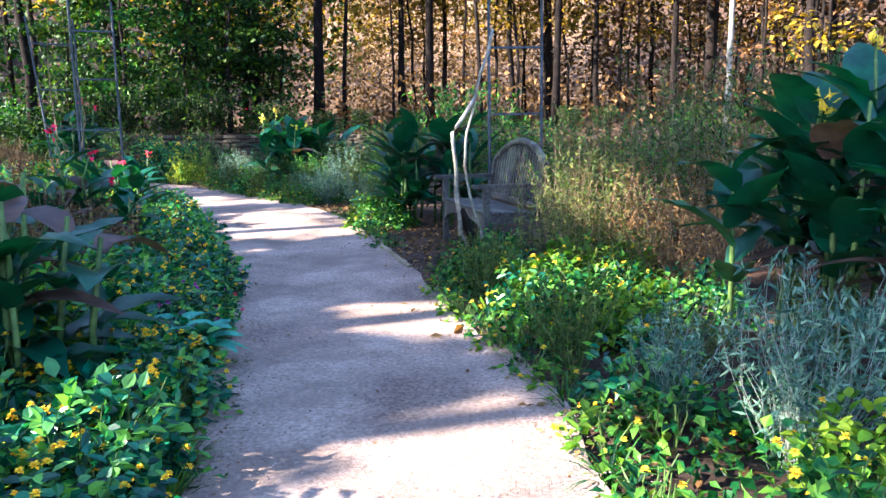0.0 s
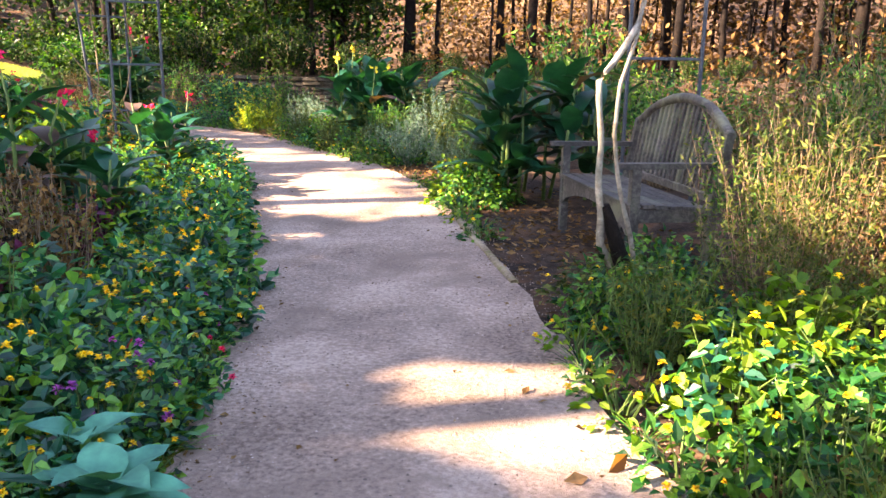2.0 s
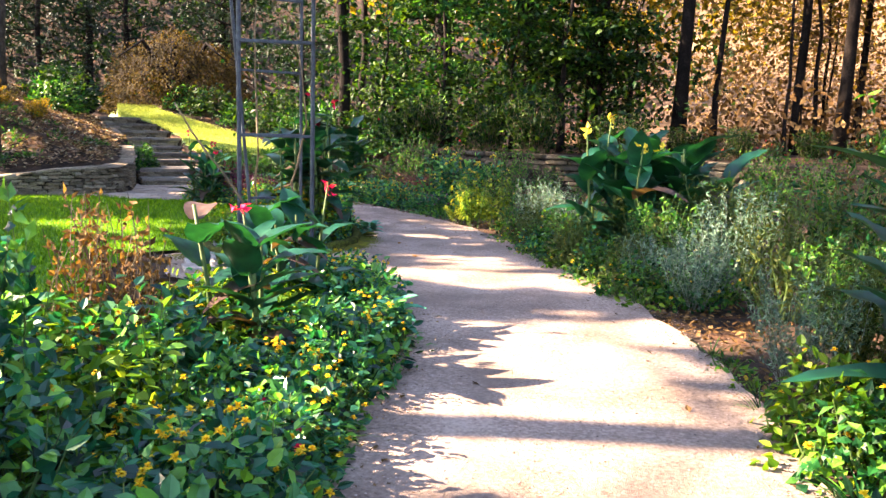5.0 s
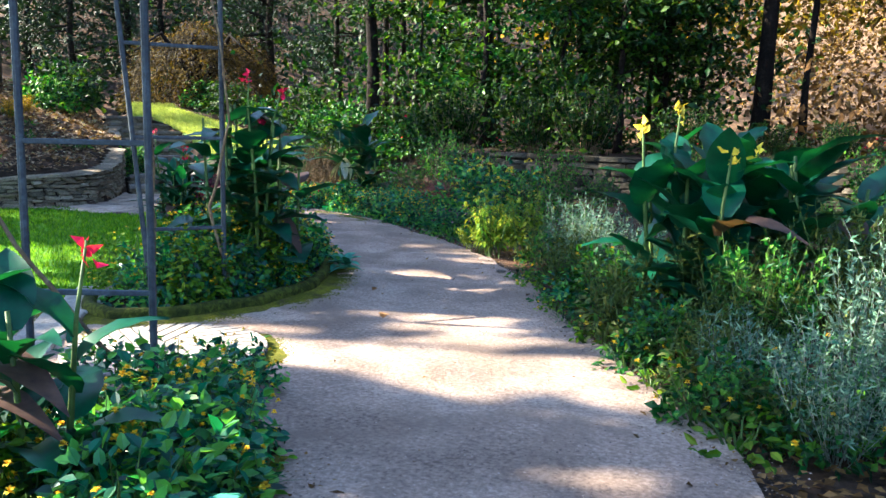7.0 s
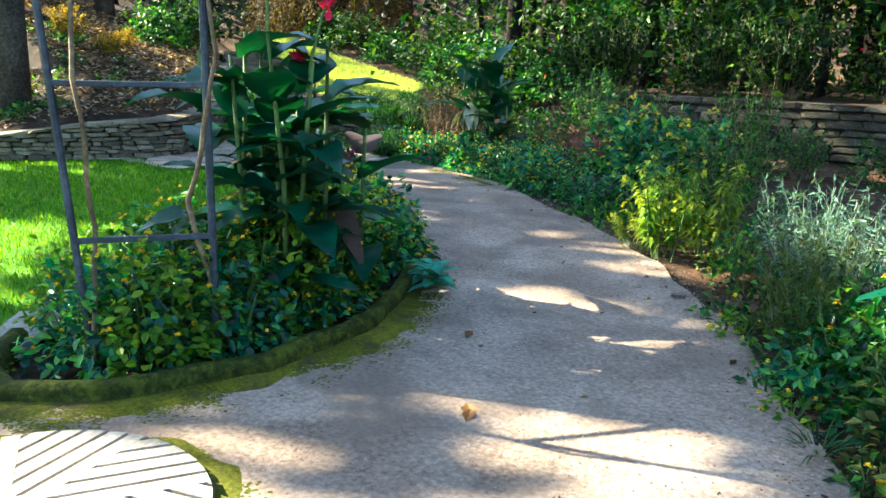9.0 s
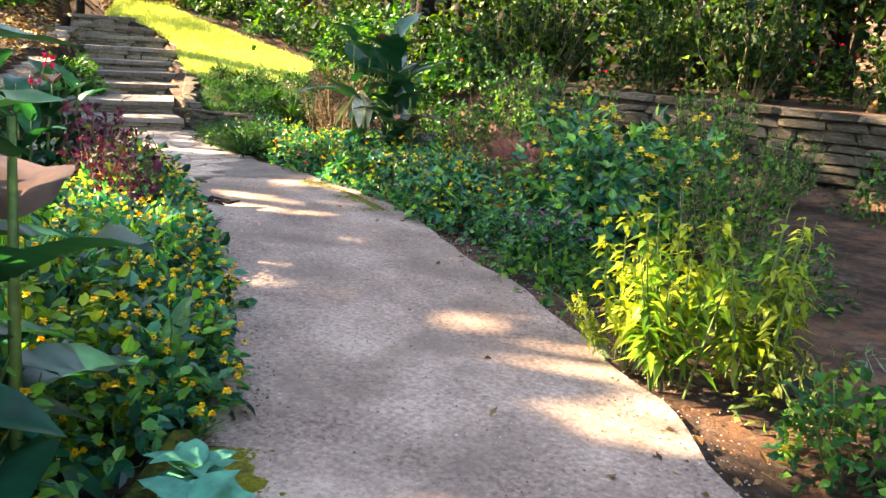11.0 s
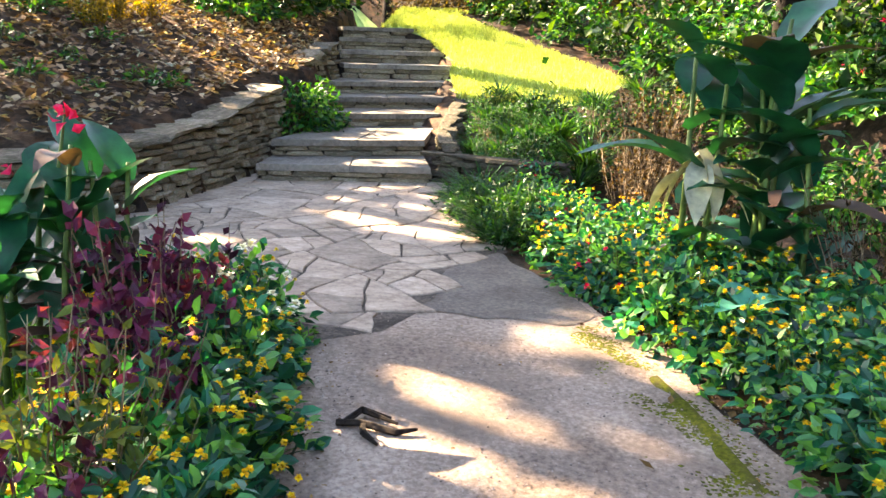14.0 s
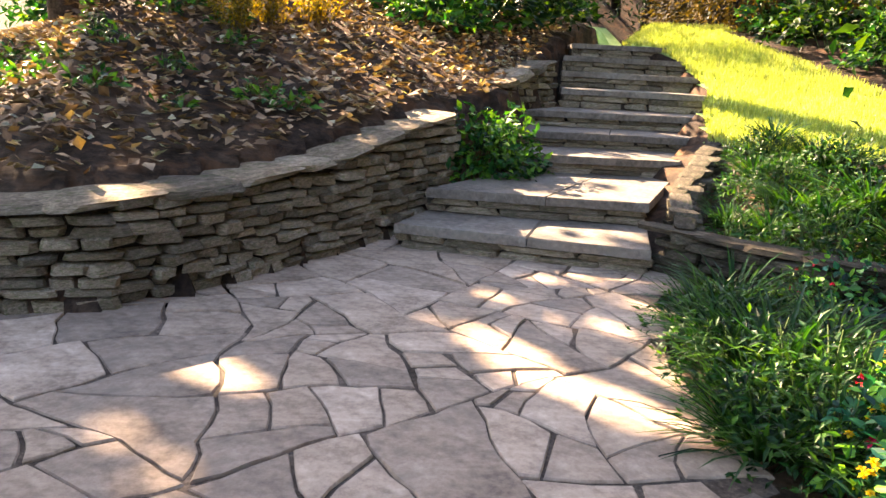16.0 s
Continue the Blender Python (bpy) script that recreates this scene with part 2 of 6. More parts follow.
F_WHITE = leaf("white_petal", (0.60, 0.62, 0.50), (0.75, 0.75, 0.66), (0.80, 0.80, 0.75), 0.6, 0.2)
F_PURP = leaf("purple_petal", (0.25, 0.03, 0.22), (0.36, 0.06, 0.34), (0.50, 0.12, 0.45), 0.6, 0.2)
F_BUTTER = leaf("butter_petal", (0.70, 0.50, 0.03), (0.80, 0.64, 0.06), (0.82, 0.72, 0.16), 0.6, 0.25)

# ---- plan ----
PATH_L = [(-0.35, -4), (-0.6, 0), (-0.82, 3), (-1.08, 4), (-1.32, 5), (-1.68, 6.25), (-2.1, 7.4), (-2.5, 8.3), (-3.05, 9.55), (-3.4, 10.6), (-3.95, 11.5)]
APRON = [(-4.6, 11.75), (-5.1, 11.35), (-6.1, 11.45), (-7.0, 12.3), (-6.85, 12.72)]
RING = [(-6.95, 12.82), (-6.65, 12.58), (-6.32, 12.55), (-6.05, 12.86), (-5.9, 13.41), (-5.99, 14.09), (-6.26, 14.57)]
PATH_L2 = [(-6.64, 15.1), (-7.2, 15.65), (-7.8, 16.08), (-8.68, 16.78), (-9.35, 17.12), (-10.1, 17.5), (-10.5, 17.7)]
PATH_R = [(0.95, -4), (0.8, 0), (0.68, 3), (0.55, 4.1), (0.25, 5), (-0.1, 6.2), (-0.35, 7.25), (-0.65, 8.2), (-0.95, 9.1), (-1.25, 10), (-1.75, 11.3), (-2.45, 12.5),
          (-3.2, 13.45), (-4.1, 14.5), (-4.75, 15.5), (-5.5, 16.3), (-6.2, 16.95), (-6.8, 17.35), (-7.7, 18.0), (-8.65, 18.65), (-9.6, 19.05), (-10.6, 19.33)]
PATIO = [(-10.45, 17.6), (-10.4, 18.1), (-10.62, 18.5), (-11.15, 19.0), (-11.3, 19.5), (-12.2, 19.68), (-13.1, 20.1), (-13.75, 20.6), (-14.7, 19.2), (-14.2, 18.75), (-13.55, 18.05), (-13.1, 17.4), (-13.0, 16.75), (-12.0, 16.6), (-11.3, 17.05)]
WALL = [(-15.4, 19.62), (-14.78, 19.08), (-14.25, 18.6), (-13.62, 17.95), (-13.24, 17.4), (-13.2, 16.9), (-13.45, 16.2), (-13.9, 15.4), (-14.6, 14.7), (-16.2, 13.6), (-19.0, 12.2)]
WALL_TOP = [0.82, 0.72, 0.60, 0.54, 0.52, 0.50, 0.46, 0.34, 0.2, 0.16, 0.15]
STEP_R = [(-13.66, 20.37, 0.17), (-14.3, 20.68, 0.335), (-15.42, 21.56, 0.485), (-16.02, 22.08, 0.62), (-16.65, 22.55, 0.77), (-17.26, 23.02, 0.97), (-17.9, 23.2, 1.15), (-18.5, 23.38, 1.33), (-19.2, 23.5, 1.5)]
STEP_L = [(-14.45, 18.98), (-14.83, 19.27), (-15.75, 20.3), (-16.39, 20.52), (-17.03, 20.79), (-17.72, 21.44), (-18.33, 21.69), (-18.92, 21.94), (-19.6, 22.34)]


def seg_near(x, y, line):
    """Nearest distance to a line, its side (+: to the right of its run) and the share along each segment."""
    best = (1e9, 1, 0, 0.0)
    for i in range(len(line) - 1):
        ax, ay, bx, by = *line[i][:2], *line[i + 1][:2]
        dx, dy = bx - ax, by - ay
        s = max(0.0, min(1.0, ((x - ax) * dx + (y - ay) * dy) / (dx * dx + dy * dy)))
        d = math.hypot(x - ax - s * dx, y - ay - s * dy)
        if d < best[0]:
            best = (d, 1 if dx * (y - ay) - dy * (x - ax) < 0 else -1, i, s)
    return best


def inside(x, y, poly):
    r = False
    for i in range(len(poly)):
        (ax, ay), (bx, by) = poly[i - 1][:2], poly[i][:2]
        if (ay > y) != (by > y) and x < (bx - ax) * (y - ay) / (by - ay) + ax:
            r = not r
    return r


def smooth(a, b, v):
    v = max(0.0, min(1.0, (v - a) / (b - a)))
    return v * v * (3 - 2 * v)


BANK_LINE = [(-32, 29), (-22, 24.0), (-19.6, 22.34), (-17.72, 21.4), (-15.75, 20.25)] + WALL + [(-24, 11.5), (-40, 12)]
BANK_TOP = [2.2, 1.82, 1.5, 1.1, 0.85] + WALL_TOP + [0.15, 0.15]


STAIR_ZONE = [(x - 0.05, y - 0.13) for x, y, z in STEP_R] + STEP_L[::-1]


def height(x, y):
    """Height of the ground."""
    h = 0.0
    d, side, i, s = seg_near(x, y, BANK_LINE)
    if side > 0 and d > 0.17:
        top = BANK_TOP[i] * (1 - s) + BANK_TOP[i + 1] * s
        return top + min(3.0, 0.30 * max(0, d - 0.1)) + 0.02 * d
    q = (x + 13.9) * -0.75 + (y - 20.5) * 0.66
    lat = (x + 13.9) * 0.66 + (y - 20.5) * 0.75
    if inside(x, y, STAIR_ZONE):
        return max(0.0, 0.235 * q - 0.35)
    if lat > -1.9 and q > -1:
        h = max(h, max(0.0, min(1.85, 0.235 * q + 0.06)) * (1 - smooth(3.0, 7.5, lat)))
    back = 22.95 + 0.012 * (x + 6) + 0.6 * smooth(-8, -12, x)
    if y > back:
        h = max(h, 0.86 * smooth(0, 0.22, y - back) * (1 - smooth(-11, -14, x)) + 0.03 * (y - back))
    far = math.hypot(x + 4, y - 10)
    h += max(0.0, far - 24) * (0.05 if y > 5 else 0.02)
    # made-up steep hill beyond the woods, there to hide the low sky
    h += 17 * smooth(46, 78, far) * smooth(-25, 15, y)
    return h


# ---- building ----
def mesh_of(name, verts, faces, mats, mat_ids=None, smooth_shade=False):
    me = bpy.data.meshes.new(name)
    me.from_pydata([tuple(v) for v in verts], [], [tuple(f) for f in faces])
    for m in mats:
        me.materials.append(m)
    if mat_ids is not None:
        me.polygons.foreach_set("material_index", mat_ids)
    if smooth_shade:
        me.polygons.foreach_set("use_smooth", [True] * len(me.polygons))
    me.update()
    return me


class Bag:
    """Collects vertices and faces for one mesh."""

    def __init__(self):
        self.v, self.f, self.n = [], [], 0

    def add(self, verts, faces):
        verts = np.asarray(verts, float)
        if len(verts) == 0:
            return
        self.v.append(verts)
        k = self.n
        self.f.extend([tuple(int(i) + k for i in f) for f in faces])
        self.n += len(verts)

    def mesh(self, name, mat, smooth_shade=False):
        v = np.concatenate(self.v) if self.v else np.zeros((0, 3))
        return mesh_of(name, v.tolist(), self.f, [mat], None, smooth_shade)


def part(name, data, parent, label="", m=None):
    """One mesh object under a thing."""
    ob = new(name, data)
    ob.parent = parent
    if m is not None:
        ob.matrix_basis = m
    if label:
        ob["label"] = label
    if name in ("stemwork", "foliage", "bloom", "crown"):
        ob["kind"] = "stuff"
    return ob


def thing(name, label, category, m=None, group="", kind=""):
    ob = new(name)
    ob.empty_display_size = 0.1
    if m is not None:
        ob.matrix_basis = m
    return tagged(ob, label, category, group, kind)


def unit(a):
    return a / np.maximum(np.linalg.norm(a, axis=-1, keepdims=True), 1e-9)


def leaves(P, D, N, L, W, fold=0.12, droop=0.15, wide=0.45, oval=False):
    """Small folded leaves: base P, way D, upper side N, lengths L, widths W; oval ones have a rounder edge."""
    P, D, N = np.atleast_2d(P), unit(np.atleast_2d(D)), np.atleast_2d(N)
    S = unit(np.cross(D, N))
    N = np.cross(S, D)
    L, W = np.broadcast_to(L, len(P))[:, None], np.broadcast_to(W, len(P))[:, None]
    if oval:
        rows = [P]
        for s, w in ((0.32, 0.48), (0.68, 0.40)):
            mid = P + D * L * s - N * L * droop * s * s
            rows += [mid - S * W * w + N * W * fold * w * 2, mid + S * W * w + N * W * fold * w * 2]
        v = np.stack(rows + [P + D * L - N * L * droop], 1).reshape(-1, 3)
        one_leaf = [[0, 3, 1], [0, 5, 3], [0, 2, 4], [0, 4, 5]]
        return v, (np.array(one_leaf)[None] + (np.arange(len(P)) * 6)[:, None, None]).reshape(-1, 3).tolist()
    left = P + D * L * wide - S * W / 2 + N * W * fold
    right = P + D * L * wide + S * W / 2 + N * W * fold
    mid = P + D * L * wide
    tip = P + D * L - N * L * droop
    v = np.stack([P, left, mid, right, tip], 1).reshape(-1, 3)
    b = (np.arange(len(P)) * 5)[:, None, None]
    f = (np.array([[0, 2, 1], [1, 2, 4], [0, 3, 2], [2, 3, 4]])[None] + b).reshape(-1, 3)
    return v, f.tolist()


def tube(points, radii, sides=5):
    pts = np.asarray(points, float)
    radii = np.broadcast_to(radii, len(pts))
    tang = unit(np.gradient(pts, axis=0))
    ref = np.where(np.abs(tang[:, 2:3]) > 0.9, [[1.0, 0, 0]], [[0, 0, 1.0]])
    a = unit(np.cross(tang, ref))
    b = np.cross(tang, a)
    ang = np.arange(sides) * 2 * math.pi / sides
    v = (pts[:, None] + radii[:, None, None] * (np.cos(ang)[None, :, None] * a[:, None] + np.sin(ang)[None, :, None] * b[:, None])).reshape(-1, 3)
    f = []
    for i in range(len(pts) - 1):
        for k in range(sides):
            f.append((i * sides + k, i * sides + (k + 1) % sides, (i + 1) * sides + (k + 1) % sides, (i + 1) * sides + k))
    f.append(tuple(range(sides))[::-1])
    f.append(tuple((len(pts) - 1) * sides + k for k in range(sides)))
    return v, f


def blade(base, way, up, length, width, arch=0.5, rows=6, wave=0.0, rng=None):
    """A broad arching leaf with a folded midrib; rows of three points."""
    base, way, up = np.array(base, float), unit(np.array(way, float)), np.array(up, float)
    side = unit(np.cross(way, up))
    up = np.cross(side, way)
    v, f = [], []
    for i in range(rows + 1):
        s = i / rows
        bend = arch * s * s
        c = base + way * length * (s - 0.18 * abs(arch) * s * s) - up * length * bend * 0.6
        w = width * 0.5 * (math.sin(math.pi * min(1, s * 0.93 + 0.07) ** 0.8) ** 0.85 if i < rows else 0.02)
        ph = (rng.uniform(-1, 1) if rng else 0) * wave * width
        v += [c - side * w + up * (w * 0.35 + ph), c, c + side * w + up * (w * 0.35 - ph)]
    for i in range(rows):
        a = i * 3
        f += [(a, a + 1, a + 4, a + 3), (a + 1, a + 2, a + 5, a + 4)]
    return np.array(v), f


def ball_dirs(rng, n, low=-0.2):
    d = unit(np.column_stack([rng.normal(size=n), rng.normal(size=n), rng.normal(size=n)]))
    d[:, 2] = np.abs(d[:, 2]) * (1 - low) + low
    return unit(d)


def clip(poly, px, py, nx, ny):
    """The part of a polygon on the side of a line (point, normal) where the normal points away."""
    out = []
    for i in range(len(poly)):
        a, b = poly[i - 1], poly[i]
        da, db = (a[0] - px) * nx + (a[1] - py) * ny, (b[0] - px) * nx + (b[1] - py) * ny
        if (da <= 0) != (db <= 0):
            t = da / (da - db)
            out.append((a[0] + t * (b[0] - a[0]), a[1] + t * (b[1] - a[1])))
        if db <= 0:
            out.append(b)
    return out


def slab_mesh(name, poly, z0, z1, mat, ease=0.012, rng=None):
    """A flat stone: polygon with an eased upper edge."""
    n = len(poly)
    cx, cy = sum(p[0] for p in poly) / n, sum(p[1] for p in poly) / n
    def ring(k, z, j=0.0):
        return [(cx + (x - cx) * k, cy + (y - cy) * k, z + (rng.uniform(-j, j) if rng else 0)) for x, y in poly]
    r = max(math.hypot(x - cx, y - cy) for x, y in poly)
    v = ring(1.0, z0) + ring(1.0, z1 - ease) + ring(1 - ease / r * 1.4, z1, ease * 0.2)
    f = [tuple(range(2 * n, 3 * n))]
    for k in range(n):
        j = (k + 1) % n
        f += [(k, j, n + j, n + k), (n + k, n + j, 2 * n + j, 2 * n + k)]
    return mesh_of(name, v, f, [mat])


def rock_mesh(name, mat, rng, sx=1.0, sy=1.0, sz=1.0, rough=0.1):
    """A rounded, uneven stone one unit in size (44 triangles)."""
    bm = bmesh.new()
    bmesh.ops.create_cube(bm, size=1.0)
    for v in bm.verts:
        v.co += Vector((rng.uniform(-rough, rough), rng.uniform(-rough, rough), rng.uniform(-rough, rough)))
    bmesh.ops.bevel(bm, geom=bm.edges[:], offset=0.14, segments=1, profile=0.5, affect="EDGES")
    bmesh.ops.scale(bm, vec=(sx, sy, sz), verts=bm.verts)
    me = bpy.data.meshes.new(name)
    bm.to_mesh(me)
    bm.free()
    me.materials.append(mat)
    return me


def box(bag, centre, size, axes=None):
    """A box with slightly eased long edges, given by centre, size and axes."""
    ax = np.eye(3) if axes is None else np.array(axes, float)
    e = min(size) * 0.14
    sx, sy, sz = (s / 2 for s in size)
    prof = [(-sy + e, -sz), (sy - e, -sz), (sy, -sz + e), (sy, sz - e), (sy - e, sz), (-sy + e, sz), (-sy, sz - e), (-sy, -sz + e)]
    v = [np.array(centre) + ax[0] * x + ax[1] * y + ax[2] * z for x in (-sx, sx) for y, z in prof]
    f = [tuple(range(8))[::-1], tuple(range(8, 16))] + [(k, (k + 1) % 8, 8 + (k + 1) % 8, 8 + k) for k in range(8)]
    bag.add(v, f)


def along(line, s):
    """Point and way at the length s of a line."""
    for i in range(len(line) - 1):
        a, b = Vector(line[i][:2]), Vector(line[i + 1][:2])
        d = (b - a).length
        if s <= d or i == len(line) - 2:
            return a + (b - a) * (s / d), (b - a).normalized(), i, s / d
        s -= d


def length_of(line):
    return sum((Vector(line[i + 1][:2]) - Vector(line[i][:2])).length for i in range(len(line) - 1))


# ---- ground ----
def axis(lo, hi, fine_lo, fine_hi, step):
    v = list(np.arange(fine_lo, fine_hi + 1e-6, step))
    a, g = fine_lo, step
    while a > lo:
        g *= 1.35
        a -= g
        v.insert(0, a)
    a, g = fine_hi, step
    while a < hi:
        g *= 1.35
        a += g
        v.append(a)
    return v


gx, gy = axis(-420, 420, -22, 5, 0.2), axis(-420, 420, -2, 28, 0.2)
gv = [(x, y, height(x, y) - 0.03 + (0.02 * noise.noise((x * 2, y * 2, 0)) if abs(x) < 60 else 0)) for y in gy for x in gx]
nx = len(gx)
gf = [(j * nx + i, j * nx + i + 1, (j + 1) * nx + i + 1, (j + 1) * nx + i) for j in range(len(gy) - 1) for i in range(nx - 1)]
ground = tagged(new("ground", mesh_of("ground", gv, gf, [SOIL, FLOOR], [1 if gv[f[0]][1] > 31 and -12 < gv[f[0]][0] < 8 else 0 for f in gf], True)), "dark garden soil and leaf mulch sloping up to the woods", "ground", kind="structure")


def sheet(name, poly, z, mat, label, category, zf=None):
    """A thin even sheet over a polygon, cut into small cells."""
    bm = bmesh.new()
    vs = [bm.verts.new((x, y, z)) for x, y in poly]
    bmesh.ops.triangle_fill(bm, use_beauty=True, edges=[bm.edges.new((vs[i - 1], vs[i])) for i in range(len(vs))])
    if zf:
        bmesh.ops.subdivide_edges(bm, edges=bm.edges[:], cuts=14, use_grid_fill=True)
        for v in bm.verts:
            v.co.z = zf(v.co.x, v.co.y) + z
    for f in bm.faces:
        if f.normal.z < 0:
            f.normal_flip()
    me = bpy.data.meshes.new(name)
    bm.to_mesh(me)
    bm.free()
    me.materials.append(mat)
    return tagged(new(name, me), label, category, kind="structure")


def rough_line(line, amp, step=0.12, seed=3.0):
    """The line in short steps with an uneven edge."""
    out, total, s = [], length_of(line), 0.0
    while s < total:
        p, w, i, k = along(line, s)
        d = amp * noise.noise((p.x * 1.7, p.y * 1.7, seed)) + amp * 0.22 * noise.noise((p.x * 6, p.y * 6, seed))
        out.append((p.x - w.y * d, p.y + w.x * d))
        s += step
    return out + [tuple(line[-1][:2])]


path = sheet("path", rough_line(PATH_L + APRON + RING[1:] + PATH_L2, 0.07) + [(-11.2, 17.9), (-11.3, 19.3)] + rough_line(PATH_R[::-1], 0.09), 0.006, GRAVEL,
             "pinkish-tan compacted gravel garden path in dappled shade", "path")
DARKGRAVEL = surface("dark_gravel", (0.045, 0.036, 0.029), (0.105, 0.083, 0.067), (0.19, 0.15, 0.12), 3, 50, 0.8, 0.012, 0)
sheet("dark_patch", rough_line([(-11.3, 19.42), (-11.2, 19.05), (-10.85, 18.72), (-10.6, 18.42), (-10.3, 18.58), (-10.05, 18.9), (-10.1, 19.1), (-10.5, 19.25), (-11.3, 19.42)], 0.12, 0.06, 9.0)[:-1], 0.011, DARKGRAVEL, "dark patch of gravel beside the flagstones", "path")
LAWN = [(-6.95, 12.9), (-7.3, 14.2), (-8.1, 15.4), (-9.2, 16.3), (-10.4, 16.9), (-11.2, 16.95), (-12.0, 16.5), (-13.1, 16.7), (-13.4, 16.1), (-13.85, 15.35), (-14.55, 14.65), (-16.1, 13.55), (-18.5, 12.3),
        (-18, 2), (-12, -3), (-4.6, -1), (-3.5, 3), (-4.0, 6), (-4.9, 8.3), (-5.7, 10.2), (-6.6, 11.2), (-7.3, 12.2)]
lawn = sheet("lawn", LAWN, 0.004, TURF, "short green lawn striped with low sun", "lawn")
HILL = [(-15.1, 22.4), (-15.7, 22.0), (-16.65, 22.5), (-17.26, 22.95), (-17.9, 23.12), (-18.5, 23.3), (-19.2, 23.42), (-19.6, 23.4), (-19.95, 22.55), (-22, 24.1), (-32, 28.5), (-30, 32), (-22, 26.4), (-19.8, 24.7), (-17, 24.45), (-15.1, 24.3), (-14.7, 23.4)]
cells = [(x0, y0) for y0 in range(len(gy) - 1) for x0 in range(nx - 1) if inside((gx[x0] + gx[x0 + 1]) / 2, (gy[y0] + gy[y0 + 1]) / 2, HILL)]
used = sorted({(jy + b) * nx + ix + a for ix, jy in cells for a in (0, 1) for b in (0, 1)})
slot = {k: n for n, k in enumerate(used)}
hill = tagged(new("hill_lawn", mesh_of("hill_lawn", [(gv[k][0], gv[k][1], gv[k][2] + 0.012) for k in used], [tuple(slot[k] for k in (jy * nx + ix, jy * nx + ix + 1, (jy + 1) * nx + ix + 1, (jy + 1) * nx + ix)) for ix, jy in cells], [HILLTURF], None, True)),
              "grass slope beside the stone steps, sunlight painted into its colour", "lawn", kind="structure")

# ---- stone things ----
rs = random.Random(11)

# patio of irregular flags
patio = sheet("patio", PATIO, 0.008, FLAGBED, "patio of irregular grey flagstones with dark open joints", "patio")
def area(poly):
    return abs(sum(poly[i - 1][0] * poly[i][1] - poly[i][0] * poly[i - 1][1] for i in range(len(poly)))) / 2


def split_stone(poly, out):
    """Halves a slab across its longer way until it is one stone."""
    cx, cy = sum(p[0] for p in poly) / len(poly), sum(p[1] for p in poly) / len(poly)
    xx = sum((p[0] - cx) ** 2 for p in poly)
    yy = sum((p[1] - cy) ** 2 for p in poly)
    xy = sum((p[0] - cx) * (p[1] - cy) for p in poly)
    if area(poly) < rs.choice((0.03, 0.07, 0.12, 0.18, 0.3)):
        out.append(poly)
        return
    a = 0.5 * math.atan2(2 * xy, xx - yy) + rs.uniform(-0.6, 0.6)
    k = rs.uniform(-0.16, 0.16) * math.sqrt(area(poly))
    nx_, ny_ = math.cos(a), math.sin(a)
    px, py = cx + nx_ * k, cy + ny_ * k
    g = rs.uniform(0.004, 0.013)
    for sg in (1, -1):
        half = clip(poly, px - sg * nx_ * g / 2, py - sg * ny_ * g / 2, sg * nx_, sg * ny_)
        if len(half) > 2:
            split_stone(half, out)


shards = []
split_stone([(-16.0, 15.6), (-9.4, 15.6), (-9.4, 21.4), (-16.0, 21.4)], shards)
for k, cell in enumerate(shards):
    if len(cell) < 3:
        continue
    side = sum(p[0] for p in cell) / len(cell)
    edge_a, edge_b = ((-10.9, 19.47), (-12.2, 19.72)) if side > -12.2 else ((-12.2, 19.72), (-13.75, 20.66))
    ex, ey = edge_b[0] - edge_a[0], edge_b[1] - edge_a[1]
    cell = clip(cell, edge_a[0], edge_a[1], ey, -ex)
    if len(cell) < 3:
        continue
    mx, my = sum(p[0] for p in cell) / len(cell), sum(p[1] for p in cell) / len(cell)
    if not (inside(mx, my, PATIO) or mx < -12.8 and inside(mx + 0.42, my + 0.24, PATIO)):
        continue
    ragged = []
    for i in range(len(cell)):
        (ax, ay), (bx, by) = cell[i - 1], cell[i]
        d = math.hypot(bx - ax, by - ay)
        if d < 0.015:
            continue
        m = max(1, int(d / 0.09))
        for j in range(m):
            s = j / m
            w = 0.006 * abs(noise.noise((ax * 5 + j, ay * 5, k))) if j else 0.016 if rs.random() < 0.3 else 0.002
            px, py = ax + (bx - ax) * s, ay + (by - ay) * s
            px, py = px + 0.13 * noise.noise((px * 1.5, py * 1.5, 7)) + 0.03 * noise.noise((px * 7, py * 7, 2)), py + 0.13 * noise.noise((px * 1.5, py * 1.5, 19)) + 0.03 * noise.noise((px * 7, py * 7, 31))
            r = math.hypot(mx - px, my - py)
            ragged.append((px + (mx - px) / r * w, py + (my - py) / r * w))
    if len(ragged) > 2:
        part("flagstone", slab_mesh("flagstone", [(px - mx, py - my) for px, py in ragged], 0.0, 0.015 + rs.uniform(-0.004, 0.004), FLAG, 0.006, rs), patio,
             m=pose(mx, my, 0.002, rs.uniform(-0.4, 0.4), rs.uniform(-0.4, 0.4)))

ROCKS = [rock_mesh("stone", STONE, rs, rough=0.13) for i in range(14)]
# wall stones in the copy that has shade in its colour
SHADEROCKS = [rock_mesh("stone", STONESHADE, rs, rough=0.13) for i in range(8)]


